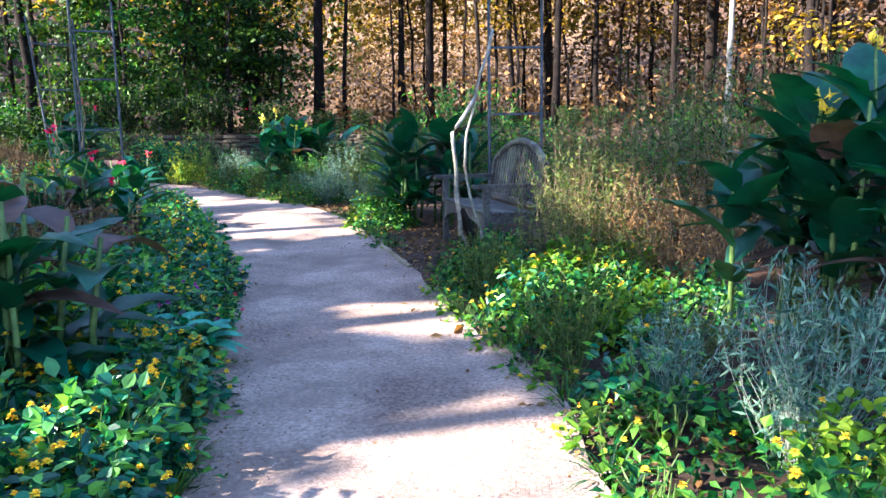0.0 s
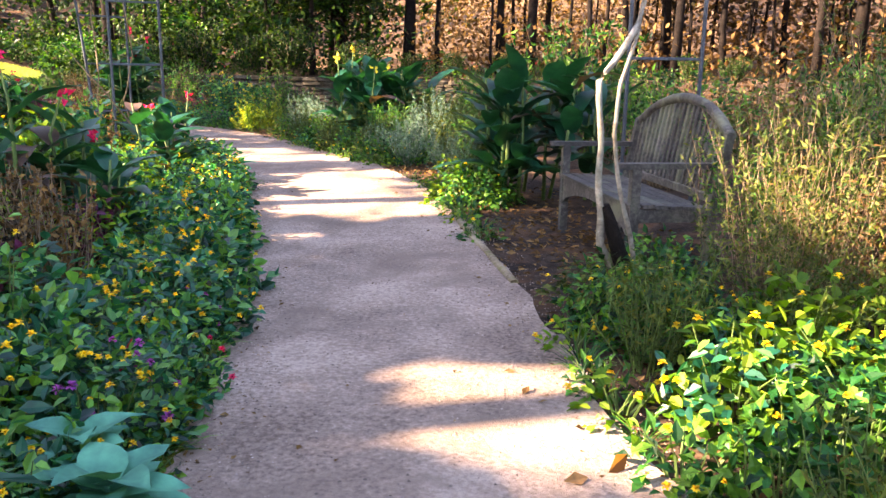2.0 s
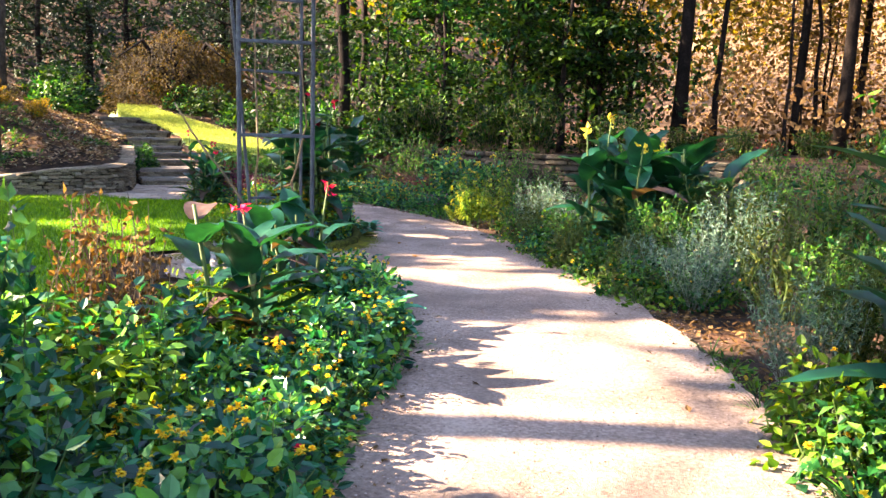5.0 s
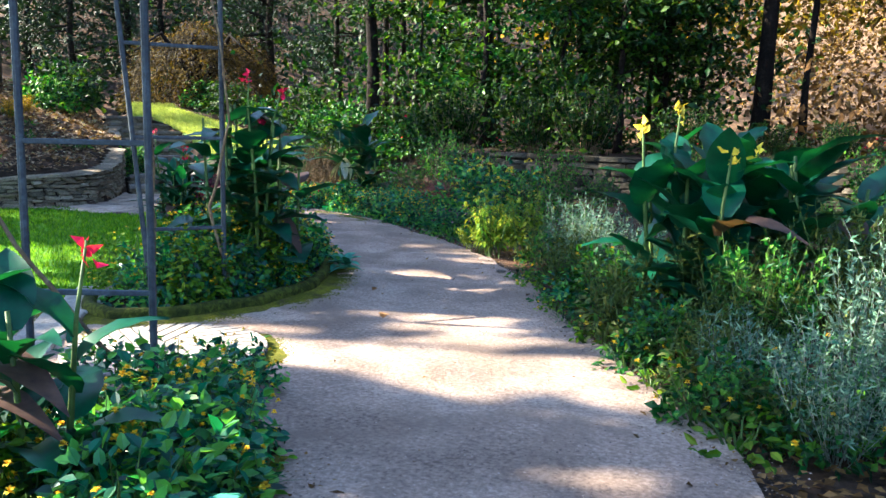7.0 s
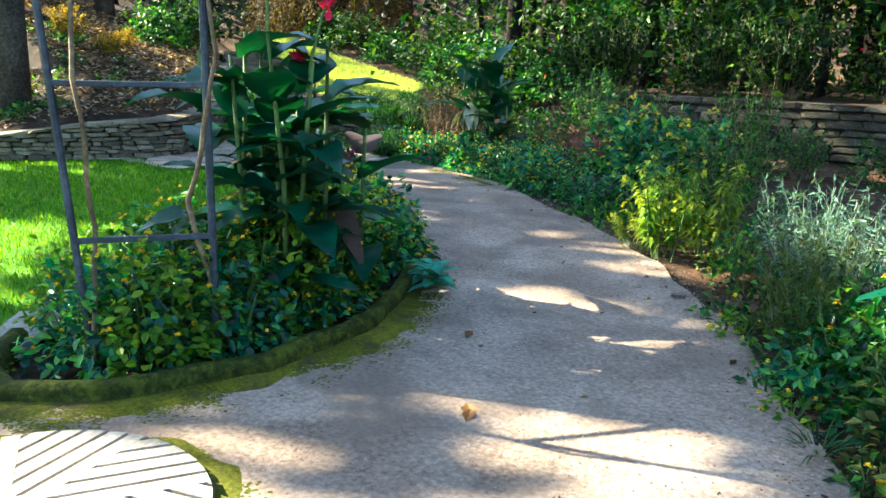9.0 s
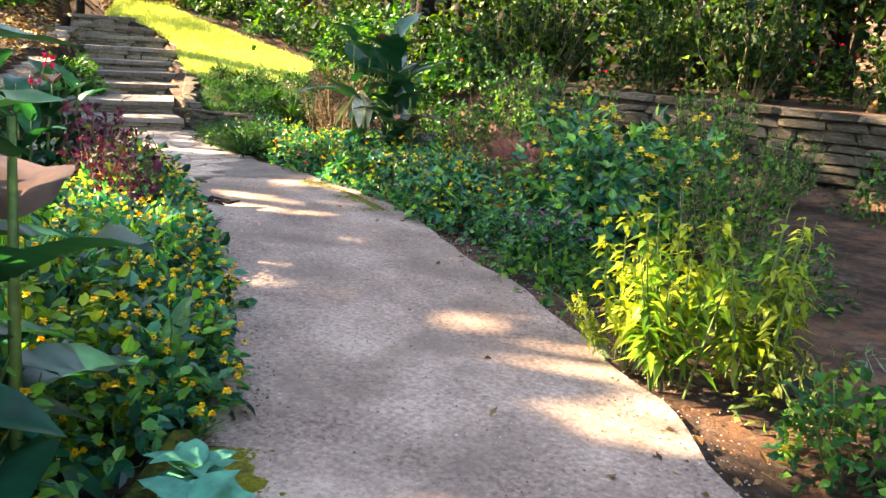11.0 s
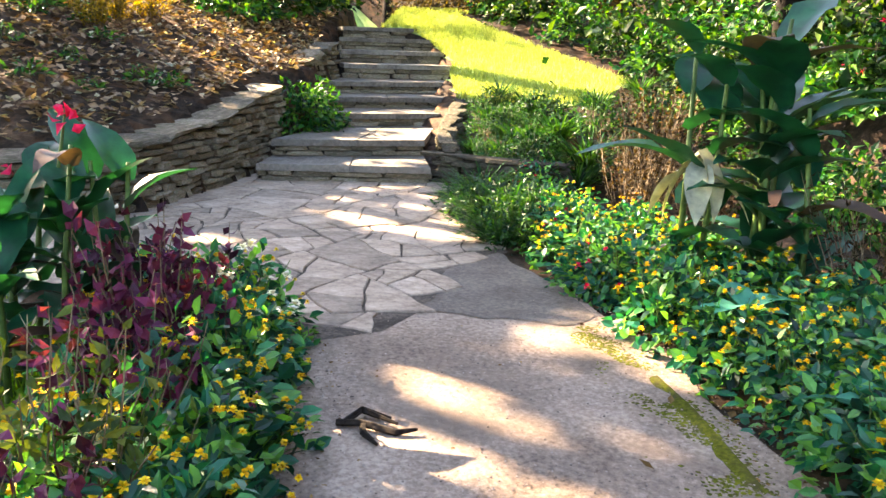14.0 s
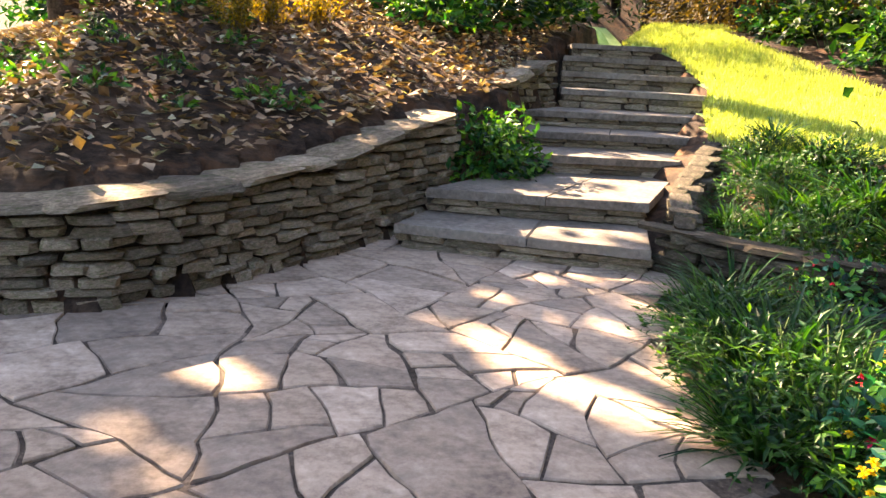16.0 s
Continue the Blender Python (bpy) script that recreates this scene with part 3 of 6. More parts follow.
def dry_wall(name, line, tops, label, course=0.056, thick=0.34, cap=0.035, long=(0.1, 0.27), base=0.0, rocks=ROCKS):
    """A dry-stone wall: dark core, courses of single stones, flat cap stones. tops: its height at each point of the line."""
    wall = thing(name, label, "wall", kind="structure")
    total = length_of(line)

    def top_at(s):
        p, w, i, k = along(line, s)
        return tops[i] * (1 - k) + tops[min(i + 1, len(tops) - 1)] * k
    n = max(4, int(total / 0.12))
    core = Bag()
    ring = []
    for i in range(n + 1):
        p, w, _, _ = along(line, min(total - 1e-4, total * i / n))
        out = Vector((-w.y, w.x)) * -1
        t = top_at(min(total - 1e-4, total * i / n))
        a, b = p + out * 0.07, p + out * thick
        ring.append([(a.x, a.y, base - 0.1), (a.x, a.y, t - 0.03), (b.x, b.y, t - 0.03), (b.x, b.y, base - 0.1)])
    core.add([v for r in ring for v in r], [(i * 4 + k, i * 4 + k + 1, i * 4 + k + 5, i * 4 + k + 4) for i in range(n) for k in range(3)] + [(0, 1, 2, 3), (n * 4 + 3, n * 4 + 2, n * 4 + 1, n * 4)])
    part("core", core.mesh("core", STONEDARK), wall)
    z = base
    while z < max(tops):
        hgt = course * rs.uniform(0.75, 1.35)
        s = -rs.uniform(0, 0.1)
        while s < total:
            lg = rs.uniform(*long)
            mid = min(max(s + lg / 2, 0), total - 1e-3)
            if z + hgt * 0.5 < top_at(mid) - cap:
                p, w, _, _ = along(line, mid)
                out = Vector((w.y, -w.x))
                ob = part("stone", rs.choice(rocks), wall)
                jut = rs.uniform(-0.02, 0.025)
                q = p + out * (0.085 + jut)
                ob.matrix_basis = pose(q.x, q.y, z + hgt / 2 + rs.uniform(-0.006, 0.006), rs.uniform(-3, 3), rs.uniform(-4, 4), math.degrees(math.atan2(w.y, w.x)) + rs.uniform(-5, 5) + rs.choice((0, 180))) @ Matrix.Diagonal((lg * 1.0, 0.19, hgt * 0.94, 1))
            s += lg + 0.012
        z += hgt
    s = 0.0
    while s < total:
        lg = rs.uniform(0.28, 0.5)
        p, w, _, _ = along(line, min(s + lg / 2, total - 1e-3))
        t = top_at(min(s + lg / 2, total - 1e-3))
        t2 = top_at(min(s + lg, total - 1e-3)) - top_at(min(s, total - 1e-3))
        out = Vector((w.y, -w.x))
        q = p + out * (thick * 0.46)
        part("cap_stone", rs.choice(rocks), wall, m=pose(q.x, q.y, t - cap * 0.4, rs.uniform(-2, 2), -math.degrees(math.atan2(t2, lg)) + rs.uniform(-1, 1), math.degrees(math.atan2(w.y, w.x))) @ Matrix.Diagonal((lg * 1.04, thick * rs.uniform(0.95, 1.12), cap * 1.3, 1)))
        s += lg * 0.985
    return wall


dry_wall("wall_retaining", WALL[:9], WALL_TOP[:9], "curved dry-stone retaining wall holding back a mulched bank")
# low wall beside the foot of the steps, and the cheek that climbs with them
dry_wall("wall_bed", [(-12.75, 21.2), (-13.3, 20.72), (-13.66, 20.48)], [0.26, 0.27, 0.28], "low stacked-stone wall holding a planted bed beside the steps", 0.05, 0.2, 0.025, (0.14, 0.3), rocks=SHADEROCKS)
dry_wall("wall_cheek", [(-13.66, 20.52), (-14.4, 20.9), (-15.5, 21.8), (-16.05, 22.3)], [0.30, 0.42, 0.58, 0.68], "rough stone cheek wall climbing beside the steps", 0.06, 0.13, 0.022, rocks=SHADEROCKS)
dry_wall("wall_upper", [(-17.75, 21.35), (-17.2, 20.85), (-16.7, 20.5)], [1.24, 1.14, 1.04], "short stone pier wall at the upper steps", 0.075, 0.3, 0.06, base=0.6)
dry_wall("wall_back", [(-1.5, 23.0), (-4.0, 22.98), (-6.6, 22.95), (-8.6, 22.98), (-10.5, 23.3)], [0.84, 0.86, 0.88, 0.9, 0.9], "long low dry-stone wall behind the flower bed in shade", 0.11, 0.3, 0.07, (0.25, 0.6), rocks=SHADEROCKS)

# steps
for k, ((rx, ry, z), (lx, ly)) in enumerate(zip(STEP_R, STEP_L)):
    st = thing("stone_step", "stone step with a worn grey slab tread and stacked riser stones", "step", group="garden steps", kind="structure")
    r, l = Vector((rx, ry)), Vector((lx, ly))
    w = (l - r).normalized()
    u = Vector((w.y, -w.x))
    if u.x > 0:
        u = -u
    nxt = Vector(STEP_R[k + 1][:2]) if k < 8 else r + u * 0.8
    nxl = Vector(STEP_L[k + 1]) if k < 8 else l + u * 0.8
    cuts = [0.0, rs.uniform(0.42, 0.58), 1.0] if k in (0, 1, 3) else [0.0, 1.0]
    for a, b in zip(cuts, cuts[1:]):
        g = 0.006 if a > 0 else 0
        fr, fl = r.lerp(l, a), r.lerp(l, b)
        br, bl = nxt.lerp(nxl, a) + u * 0.12, nxt.lerp(nxl, b) + u * 0.12
        poly = []
        m = 7
        for j in range(m + 1):
            p = fr.lerp(fl, j / m) - u * (0.035 + rs.uniform(-0.012, 0.012)) + w * (g if j == 0 else 0)
            poly.append((p.x, p.y))
        poly += [(bl.x, bl.y), (br.x, br.y)]
        c = ((fr.x + bl.x) / 2, (fr.y + bl.y) / 2)
        part("tread", slab_mesh("tread", [(x - c[0], y - c[1]) for x, y in poly], z - 0.062, z, STEP, 0.012, rs), st, m=pose(c[0], c[1], 0))
    low = STEP_R[k - 1][2] if k else 0.0
    back = Bag()
    mid = (r + l) / 2 + u * 0.22
    box(back, (mid.x, mid.y, (z - 0.06 + low - 0.1) / 2), ((l - r).length, 0.3, z - 0.06 - low + 0.1), [(*w, 0), (*u, 0), (0, 0, 1)])
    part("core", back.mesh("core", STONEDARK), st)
    rise = (z - 0.062 - low)
    for row in range(2):
        s = 0.0
        while s < (l - r).length - 0.05:
            lg = min(rs.uniform(0.2, 0.5), (l - r).length - s)
            p = r + w * (s + lg / 2) + u * (0.07 + rs.uniform(-0.01, 0.015))
            part("riser_stone", rs.choice(ROCKS), st, m=pose(p.x, p.y, low + rise * (row + 0.5) / 2, rs.uniform(-2, 2), 0, math.degrees(math.atan2(w.y, w.x))) @ Matrix.Diagonal((lg * 0.98, 0.15, rise / 2 * 1.04, 1)))
            s += lg

# millstone set in the apron
mill = thing("millstone", "old pale millstone with cut furrows set flush in the mossy gravel", "millstone", pose(-5.42, 12.2, 0.0, 0, 0, 20))
disc = [(0.55 * math.cos(a * math.pi / 30), 0.55 * math.sin(a * math.pi / 30)) for a in range(60)]
part("body", slab_mesh("body", disc, -0.02, 0.034, FURROW, 0.006), mill)
for sct in range(8):
    a0, a1 = sct * math.pi / 4, (sct + 1) * math.pi / 4
    wedge = [(0.0, 0.0)] + [(0.545 * math.cos(a0 + (a1 - a0) * j / 8), 0.545 * math.sin(a0 + (a1 - a0) * j / 8)) for j in range(9)]
    px, py = -math.sin(a0), math.cos(a0)
    for st_i in range(6):
        lo, hi = st_i * 0.075, st_i * 0.075 + 0.058
        strip = clip(clip(wedge, px * hi, py * hi, px, py), px * lo, py * lo, -px, -py)
        strip = clip(strip, 0.11 * math.cos((a0 + a1) / 2), 0.11 * math.sin((a0 + a1) / 2), -math.cos((a0 + a1) / 2), -math.sin((a0 + a1) / 2)) if strip else strip
        if len(strip) > 2:
            part("land", slab_mesh("land", strip, 0.02, 0.046, MILL, 0.003), mill)
part("eye", slab_mesh("eye", [(0.12 * math.cos(a * math.pi / 12), 0.12 * math.sin(a * math.pi / 12)) for a in range(24)], 0.02, 0.046, MILL, 0.003), mill)

# pavers along the lawn
for k in range(6):
    s = k / 5
    p = Vector((-6.15, 11.85)).lerp(Vector((-7.15, 12.98)), s)
    tagged(new("paver", slab_mesh("paver", [(-0.13, -0.15), (0.13, -0.14), (0.135, 0.15), (-0.13, 0.155)], 0.0, 0.035, MILL, 0.008, rs)), "pale rectangular stone paver edging the lawn", "paver", "lawn edging pavers").matrix_basis = pose(p.x, p.y, 0.004, 0, 0, 49 + rs.uniform(-2, 2))


# mossy kerb of the bed
def kerb(name, line, w, h, mat, label, zf=0.0):
    pts = rough_line(line, 0.02, 0.1)
    b = Bag()
    prof = [(-w / 2, -0.03), (-w / 2, h * 0.7), (-w * 0.25, h), (w * 0.25, h), (w / 2, h * 0.7), (w / 2, -0.03)]
    n = len(pts)
    vs = []
    for i, p in enumerate(pts):
        a, c = Vector(pts[max(0, i - 1)]), Vector(pts[min(n - 1, i + 1)])
        d = (c - a).normalized()
        j = 0.012 * noise.noise((p[0] * 5, p[1] * 5, 1))
        vs += [(p[0] - d.y * x, p[1] + d.x * x, z + zf + (j if z > 0 else 0)) for x, z in prof]
    k = len(prof)
    b.add(vs, [(i * k + q, i * k + q + 1, (i + 1) * k + q + 1, (i + 1) * k + q) for i in range(n - 1) for q in range(k - 1)] + [tuple(range(k)), tuple((n - 1) * k + q for q in range(k))[::-1]])
    return tagged(new(name, b.mesh(name, mat, True)), label, "edging", kind="structure")


kerb("bed_kerb", RING + [(-6.6, 15.05)], 0.09, 0.08, KERB, "low curved bed kerb grown over with moss")
kerb("path_edging", [(-0.38, 7.2), (-0.68, 8.15), (-0.96, 9.1), (-1.0, 9.3)], 0.045, 0.025, TIMBER, "weathered timber strip edging the gravel path")


def moss_tufts(line, off, spread, n, label, seed):
    """Cushions of moss, thinning out away from a line."""
    rng = np.random.default_rng(seed)
    total, pts = length_of(line), []
    for k in range(n):
        p, w, _, _ = along(line, rng.uniform(0, total - 0.01))
        o = off + rng.normal(0, spread)
        if noise.noise((p.x * 4, p.y * 4, o * 6)) > -0.2:
            pts.append((p.x - w.y * o, p.y + w.x * o, 0.004))
    P = np.array(pts)
    s = rng.uniform(0.005, 0.014, len(P))
    ring = np.array([[math.cos(a * math.pi / 3), math.sin(a * math.pi / 3), 0] for a in range(6)])
    v = np.concatenate([P[:, None] + ring[None] * s[:, None, None] * rng.uniform(0.7, 1.3, (len(P), 6, 1)), P[:, None] + np.array([[0, 0, 1.0]])[None] * (s * 0.45)[:, None, None]], 1).reshape(-1, 3)
    f = (np.array([[k, (k + 1) % 6, 6] for k in range(6)])[None] + (np.arange(len(P)) * 7)[:, None, None]).reshape(-1, 3)
    b = Bag()
    b.add(v, f.tolist())
    tagged(new("moss", b.mesh("moss", MOSS, True)), label, "moss", kind="stuff")


def moss_strip(line, inner, outer, label, seed):
    """A thin felt of moss along a line, with a torn outer edge."""
    b, total, n = Bag(), length_of(line), 0
    vs = []
    while n * 0.04 < total:
        p, w, _, _ = along(line, n * 0.04)
        far = outer * (0.75 + 0.5 * noise.noise((p.x * 2.5, p.y * 2.5, seed)) + 0.4 * noise.noise((p.x * 9, p.y * 9, seed)))
        for o, z in ((inner, 0.016), (inner + (far - inner) * 0.5, 0.013), (far, 0.004)):
            vs.append((p.x - w.y * o, p.y + w.x * o, z + 0.004 * noise.noise((p.x * 14, p.y * 14, o * 20))))
        n += 1
    b.add(vs, [(i * 3 + q, i * 3 + q + 1, i * 3 + q + 4, i * 3 + q + 3) for i in range(n - 1) for q in range(2)])
    tagged(new("moss", b.mesh("moss", MOSS, True)), label, "moss", kind="stuff")


moss_strip(RING + [(-6.64, 15.1)], -0.03, -0.26, "felt of yellow-green moss at the foot of the bed kerb", 3)
moss_strip([(-6.1, 12.2), (-5.95, 12.4), (-5.6, 12.76), (-5.2, 12.76), (-4.88, 12.5), (-4.83, 12.1), (-5.0, 11.8)], -0.08, 0.1, "felt of moss ringing the millstone", 5)
moss_strip([(-8.6, 18.5), (-9.1, 18.76), (-9.4, 18.88)], 0.06, 0.14, "bright moss felt along the edge of the path", 8)
moss_strip(PATH_L[1:], 0.16, -0.05, "dark green moss along the foot of the flower bed", 12)
moss_tufts(RING + [(-6.64, 15.1)], -0.13, 0.07, 12000, "yellow-green moss creeping from the bed kerb onto the gravel", 1)
moss_tufts([(-5.95, 12.4), (-5.6, 12.76), (-5.2, 12.76), (-4.88, 12.5), (-4.83, 12.1), (-5.0, 11.8)], -0.02, 0.055, 5000, "moss growing round the millstone", 2)
moss_tufts([(-6.9, 12.4), (-6.3, 12.3), (-5.9, 12.5)], 0.0, 0.14, 5000, "moss between the pavers and the millstone", 4)
moss_tufts([(-8.6, 18.5), (-9.1, 18.76), (-9.6, 18.94), (-10.0, 19.06)], 0.12, 0.06, 3500, "bright yellow moss along the edge of the path", 3)

# ---- bench, branches, trellises ----
bench = thing("garden_bench", "weathered grey wooden slatted bench with a curved back", "bench", pose(-0.16, 8.84, height(-0.16, 8.84) - 0.01, 0, 0, -73))
# bench frame: local x along the front, local y towards the back
BL, BD = 1.45, 0.5


def bench_part(name, boxes, label=""):
    b = Bag()
    for c, s, ax in boxes:
        box(b, c, s, ax)
    part(name, b.mesh(name, TEAK), bench, label)


for x in (0.03, BL - 0.03):
    bench_part("front_leg", [((x, 0.03, 0.33), (0.055, 0.055, 0.66), None)])
    lean = [(1, 0, 0), (0, 0.985, -0.17), (0, 0.17, 0.985)]
    bench_part("back_leg", [((x, BD + 0.01, 0.22), (0.055, 0.055, 0.44), None), ((x, BD + 0.05, 0.64), (0.05, 0.05, 0.46), lean)])
    bench_part("armrest", [((x, 0.22, 0.675), (0.075, 0.62, 0.032), None)])
    bench_part("side_rail", [((x, 0.26, 0.38), (0.03, 0.46, 0.075), None)])
for k in range(6):
    bench_part("seat_slat", [((BL / 2, 0.03 + k * 0.083, 0.442 - 0.004 * k), (BL, 0.068, 0.022), None)])
arch = Bag()
vs, n = [], 16
for i in range(n + 1):
    s = i / n
    x = 0.05 + (BL - 0.1) * s
    lowz = 0.235 + 0.125 * math.sin(math.pi * s) ** 0.55
    vs += [(x, 0.012, lowz), (x, 0.012, 0.425), (x, 0.04, 0.425), (x, 0.04, lowz)]
arch.add(vs, [(i * 4 + k, i * 4 + (k + 1) % 4, i * 4 + 4 + (k + 1) % 4, i * 4 + 4 + k) for i in range(n) for k in range(4)] + [(0, 1, 2, 3), (n * 4 + 3, n * 4 + 2, n * 4 + 1, n * 4)])
part("front_rail", arch.mesh("front_rail", TEAK), bench, "curved front rail")
NS = 19
top_of = lambda s: 0.80 + 0.24 * math.sin(math.pi * s) ** 0.6
for k in range(NS):
    s = (k + 0.5) / NS
    x, zt = 0.05 + (BL - 0.1) * s, top_of(s)
    zl = zt - 0.46
    bench_part("back_slat", [((x, BD + 0.03 + 0.17 * (zl / 2), 0.46 + zl / 2), (0.032, 0.016, zl), [(1, 0, 0), (0, 0.985, -0.17), (0, 0.17, 0.985)])])
tr = [(0.03 + (BL - 0.06) * i / 20, BD + 0.03 + 0.17 * (top_of(min(0.98, max(0.02, i / 20))) - 0.46), top_of(min(0.98, max(0.02, i / 20)))) for i in range(21)]
b = Bag()
b.add(*tube(tr, 0.034, 8))
part("top_rail", b.mesh("top_rail", TEAK, True), bench, "curved top rail")
bench_part("bottom_rail", [((BL / 2, BD + 0.03, 0.475), (BL - 0.1, 0.028, 0.05), None)])


def branch(points, r0, r1, label, mat=DRIFT, name="driftwood_branch", category="branch"):
    pts = []
    for i in range(len(points) - 1):
        for j in range(6):
            s = j / 6
            p = Vector(points[i]).lerp(Vector(points[i + 1]), s)
            pts.append(p + Vector((noise.noise(p * 4), noise.noise(p * 4 + Vector((9, 0, 0))), 0)) * 0.02)
    pts.append(Vector(points[-1]))
    n = len(pts)
    rad = np.array([(r0 + (r1 - r0) * i / (n - 1)) * (1 + 0.25 * noise.noise(pts[i] * 7)) for i in range(n)])
    b = Bag()
    b.add(*tube([tuple(p) for p in pts], rad, 7))
    return tagged(new(name, b.mesh(name, mat, True)), label, category)


branch([(0.22, 6.95, 0.0), (0.07, 6.78, 0.35), (0.05, 6.7, 0.7), (0.02, 6.66, 1.15), (0.19, 6.83, 1.42), (0.34, 6.95, 1.95)], 0.021, 0.012, "pale peeled branch standing upright before the bench")
branch([(0.3, 6.9, 0.0), (0.2, 6.85, 0.45), (0.1, 6.78, 0.9), (0.13, 6.8, 1.15), (0.2, 6.84, 1.42)], 0.014, 0.008, "bent pale branch leaning beside the bench")
branch([(0.3, 6.92, 0.0), (0.16, 6.8, 0.3), (0.08, 6.74, 0.55)], 0.055, 0.028, "mossy dark stump of a vine near the bench", BARK, "vine_stump", "stump")


def trellis(a, b, rungs, top, label, lean_a=(0, 0), lean_b=(0, 0)):
    t = thing("trellis", label, "trellis")
    a, b = Vector((*a, 0)), Vector((*b, 0))
    lean_a, lean_b = Vector((*lean_a, 0)), Vector((*lean_b, 0))
    for p, lean in ((a, lean_a), (b, lean_b)):
        bag = Bag()
        q = p + lean * top
        bag.add(*tube([tuple(p - Vector((0, 0, 0.1))), tuple(p.lerp(q, 0.5) + Vector((0, 0, top / 2))), tuple(q + Vector((0, 0, top)))], 0.017, 8))
        part("post", bag.mesh("post", POST), t)
    for z in rungs:
        p, q = a + lean_a * z + Vector((0, 0, z)), b + lean_b * z + Vector((0, 0, z))
        d = (q - p).normalized()
        bag = Bag()
        box(bag, (p + q) / 2, ((q - p).length + 0.03, 0.022, 0.024), [d, Vector((-d.y, d.x, 0)), (0, 0, 1)])
        part("rung", bag.mesh("rung", POST), t)


trellis((-6.42, 12.93), (-6.18, 13.36), (0.55, 1.18, 1.8, 2.5), 2.9, "tall dark blue-grey ladder trellis standing in the flower bed", (-0.075, -0.05))
trellis((-4.75, 11.57), (-5.2, 11.28), (0.53, 1.18, 1.86, 2.5), 2.9, "tall dark blue-grey ladder trellis at the end of the bed")
trellis((0.35, 9.75), (0.95, 9.85), (0.6, 1.3, 2.04), 2.9, "blue-grey ladder trellis behind the bench")
branch([(4.25, 13.9, 0), (4.27, 13.9, 1.6), (4.3, 13.9, 3.4)], 0.05, 0.045, "pale grey wooden pole in the far bed", DRIFT, "pole", "pole")
branch([(-6.36, 12.88, 0), (-6.45, 12.98, 0.6), (-6.36, 12.9, 1.2), (-6.44, 12.96, 1.8), (-6.38, 12.92, 2.6)], 0.012, 0.007, "thin pale vine stem winding up the trellis post", STEMB, "vine", "vine")
branch([(-6.15, 13.42, 0), (-6.24, 13.3, 0.7), (-6.12, 13.38, 1.3), (-6.2, 13.3, 2.2)], 0.014, 0.007, "thin pale vine stem winding up the trellis post", STEMB, "vine", "vine")
branch([(-4.9, 11.5, 0.2), (-5.15, 11.2, 0.75), (-5.5, 11.1, 1.2), (-5.7, 11.15, 1.4)], 0.012, 0.005, "bare arching vine stem beside the trellis", STEMB, "vine", "vine")

# ---- plants: one maker for each kind ----
def here(x, y, turn=0.0, size=1.0, dz=0.0, tall=None):
    return pose(x, y, height(x, y) - 0.02 + dz, 0, 0, turn) @ Matrix.Diagonal((size, size, tall or size, 1))


def dome_leaves(rng, n, r, h, ll, lw, low=0.05, spread=0.5, droop=0.2, up=0.5, oval=False):
    """Leaves over a lumpy mound of radius r and height h."""
    d = ball_dirs(rng, n, low)
    lump = 0.82 + 0.3 * np.sin(d[:, 0] * 5 + 1.3) * np.cos(d[:, 1] * 6 + d[:, 2] * 4)
    k = rng.uniform(0.5, 1.0, n) ** 0.5 * lump
    P = np.column_stack([d[:, 0] * r * k, d[:, 1] * r * k, np.maximum(0.02, d[:, 2] * h * k)])
    D = unit(d * [1, 1, 0.4] + rng.normal(0, spread, (n, 3)))
    N = unit(d + [0, 0, up] + rng.normal(0, 0.35, (n, 3)))
    return leaves(P, D, N, ll * rng.uniform(0.65, 1.25, n), lw * rng.uniform(0.7, 1.2, n), 0.15, droop, oval=oval)


def heads(rng, n, r, h, size, petals=6, low=0.25):
    """Small flower heads standing on a mound."""
    b = Bag()
    d = ball_dirs(rng, n, low)
    for k in range(n):
        c = np.array([d[k, 0] * r, d[k, 1] * r, d[k, 2] * h]) * rng.uniform(0.92, 1.08)
        a = np.arange(petals * 2) * 2.4 + rng.uniform(0, 6)
        tilt = np.where(np.arange(petals * 2) < petals, 0.15, 0.95) + rng.normal(0, 0.2, petals * 2)
        D = np.column_stack([np.cos(a) * np.cos(tilt), np.sin(a) * np.cos(tilt), np.sin(tilt)])
        b.add(*leaves(np.repeat([c], petals * 2, 0), D, np.tile([0, 0, 1.0], (petals * 2, 1)) - D * 0.3, size * rng.uniform(0.6, 1.0), size * 0.62, 0.1, 0.25, 0.62))
    return b


def sprigs(rng, n, r, h, rad, lean=0.35, sides=4, curve=0.15):
    """Thin stems rising from the middle."""
    b, ends = Bag(), []
    for k in range(n):
        a, q = rng.uniform(0, 6.283), rng.uniform(0.2, 1.0)
        foot = np.array([math.cos(a), math.sin(a), 0]) * r * 0.3 * q
        top = np.array([math.cos(a) * r * q, math.sin(a) * r * q, h * rng.uniform(0.65, 1.1)])
        mid = (foot + top) / 2 + rng.normal(0, curve * h * 0.5, 3) * [1, 1, 0.2]
        b.add(*tube([foot, (foot + mid) / 2, mid, (mid + top) / 2 + rng.normal(0, curve * h * 0.12, 3), top], [rad, rad * 0.9, rad * 0.8, rad * 0.6, rad * 0.3], sides))
        ends.append((foot, mid, top))
    return b, ends


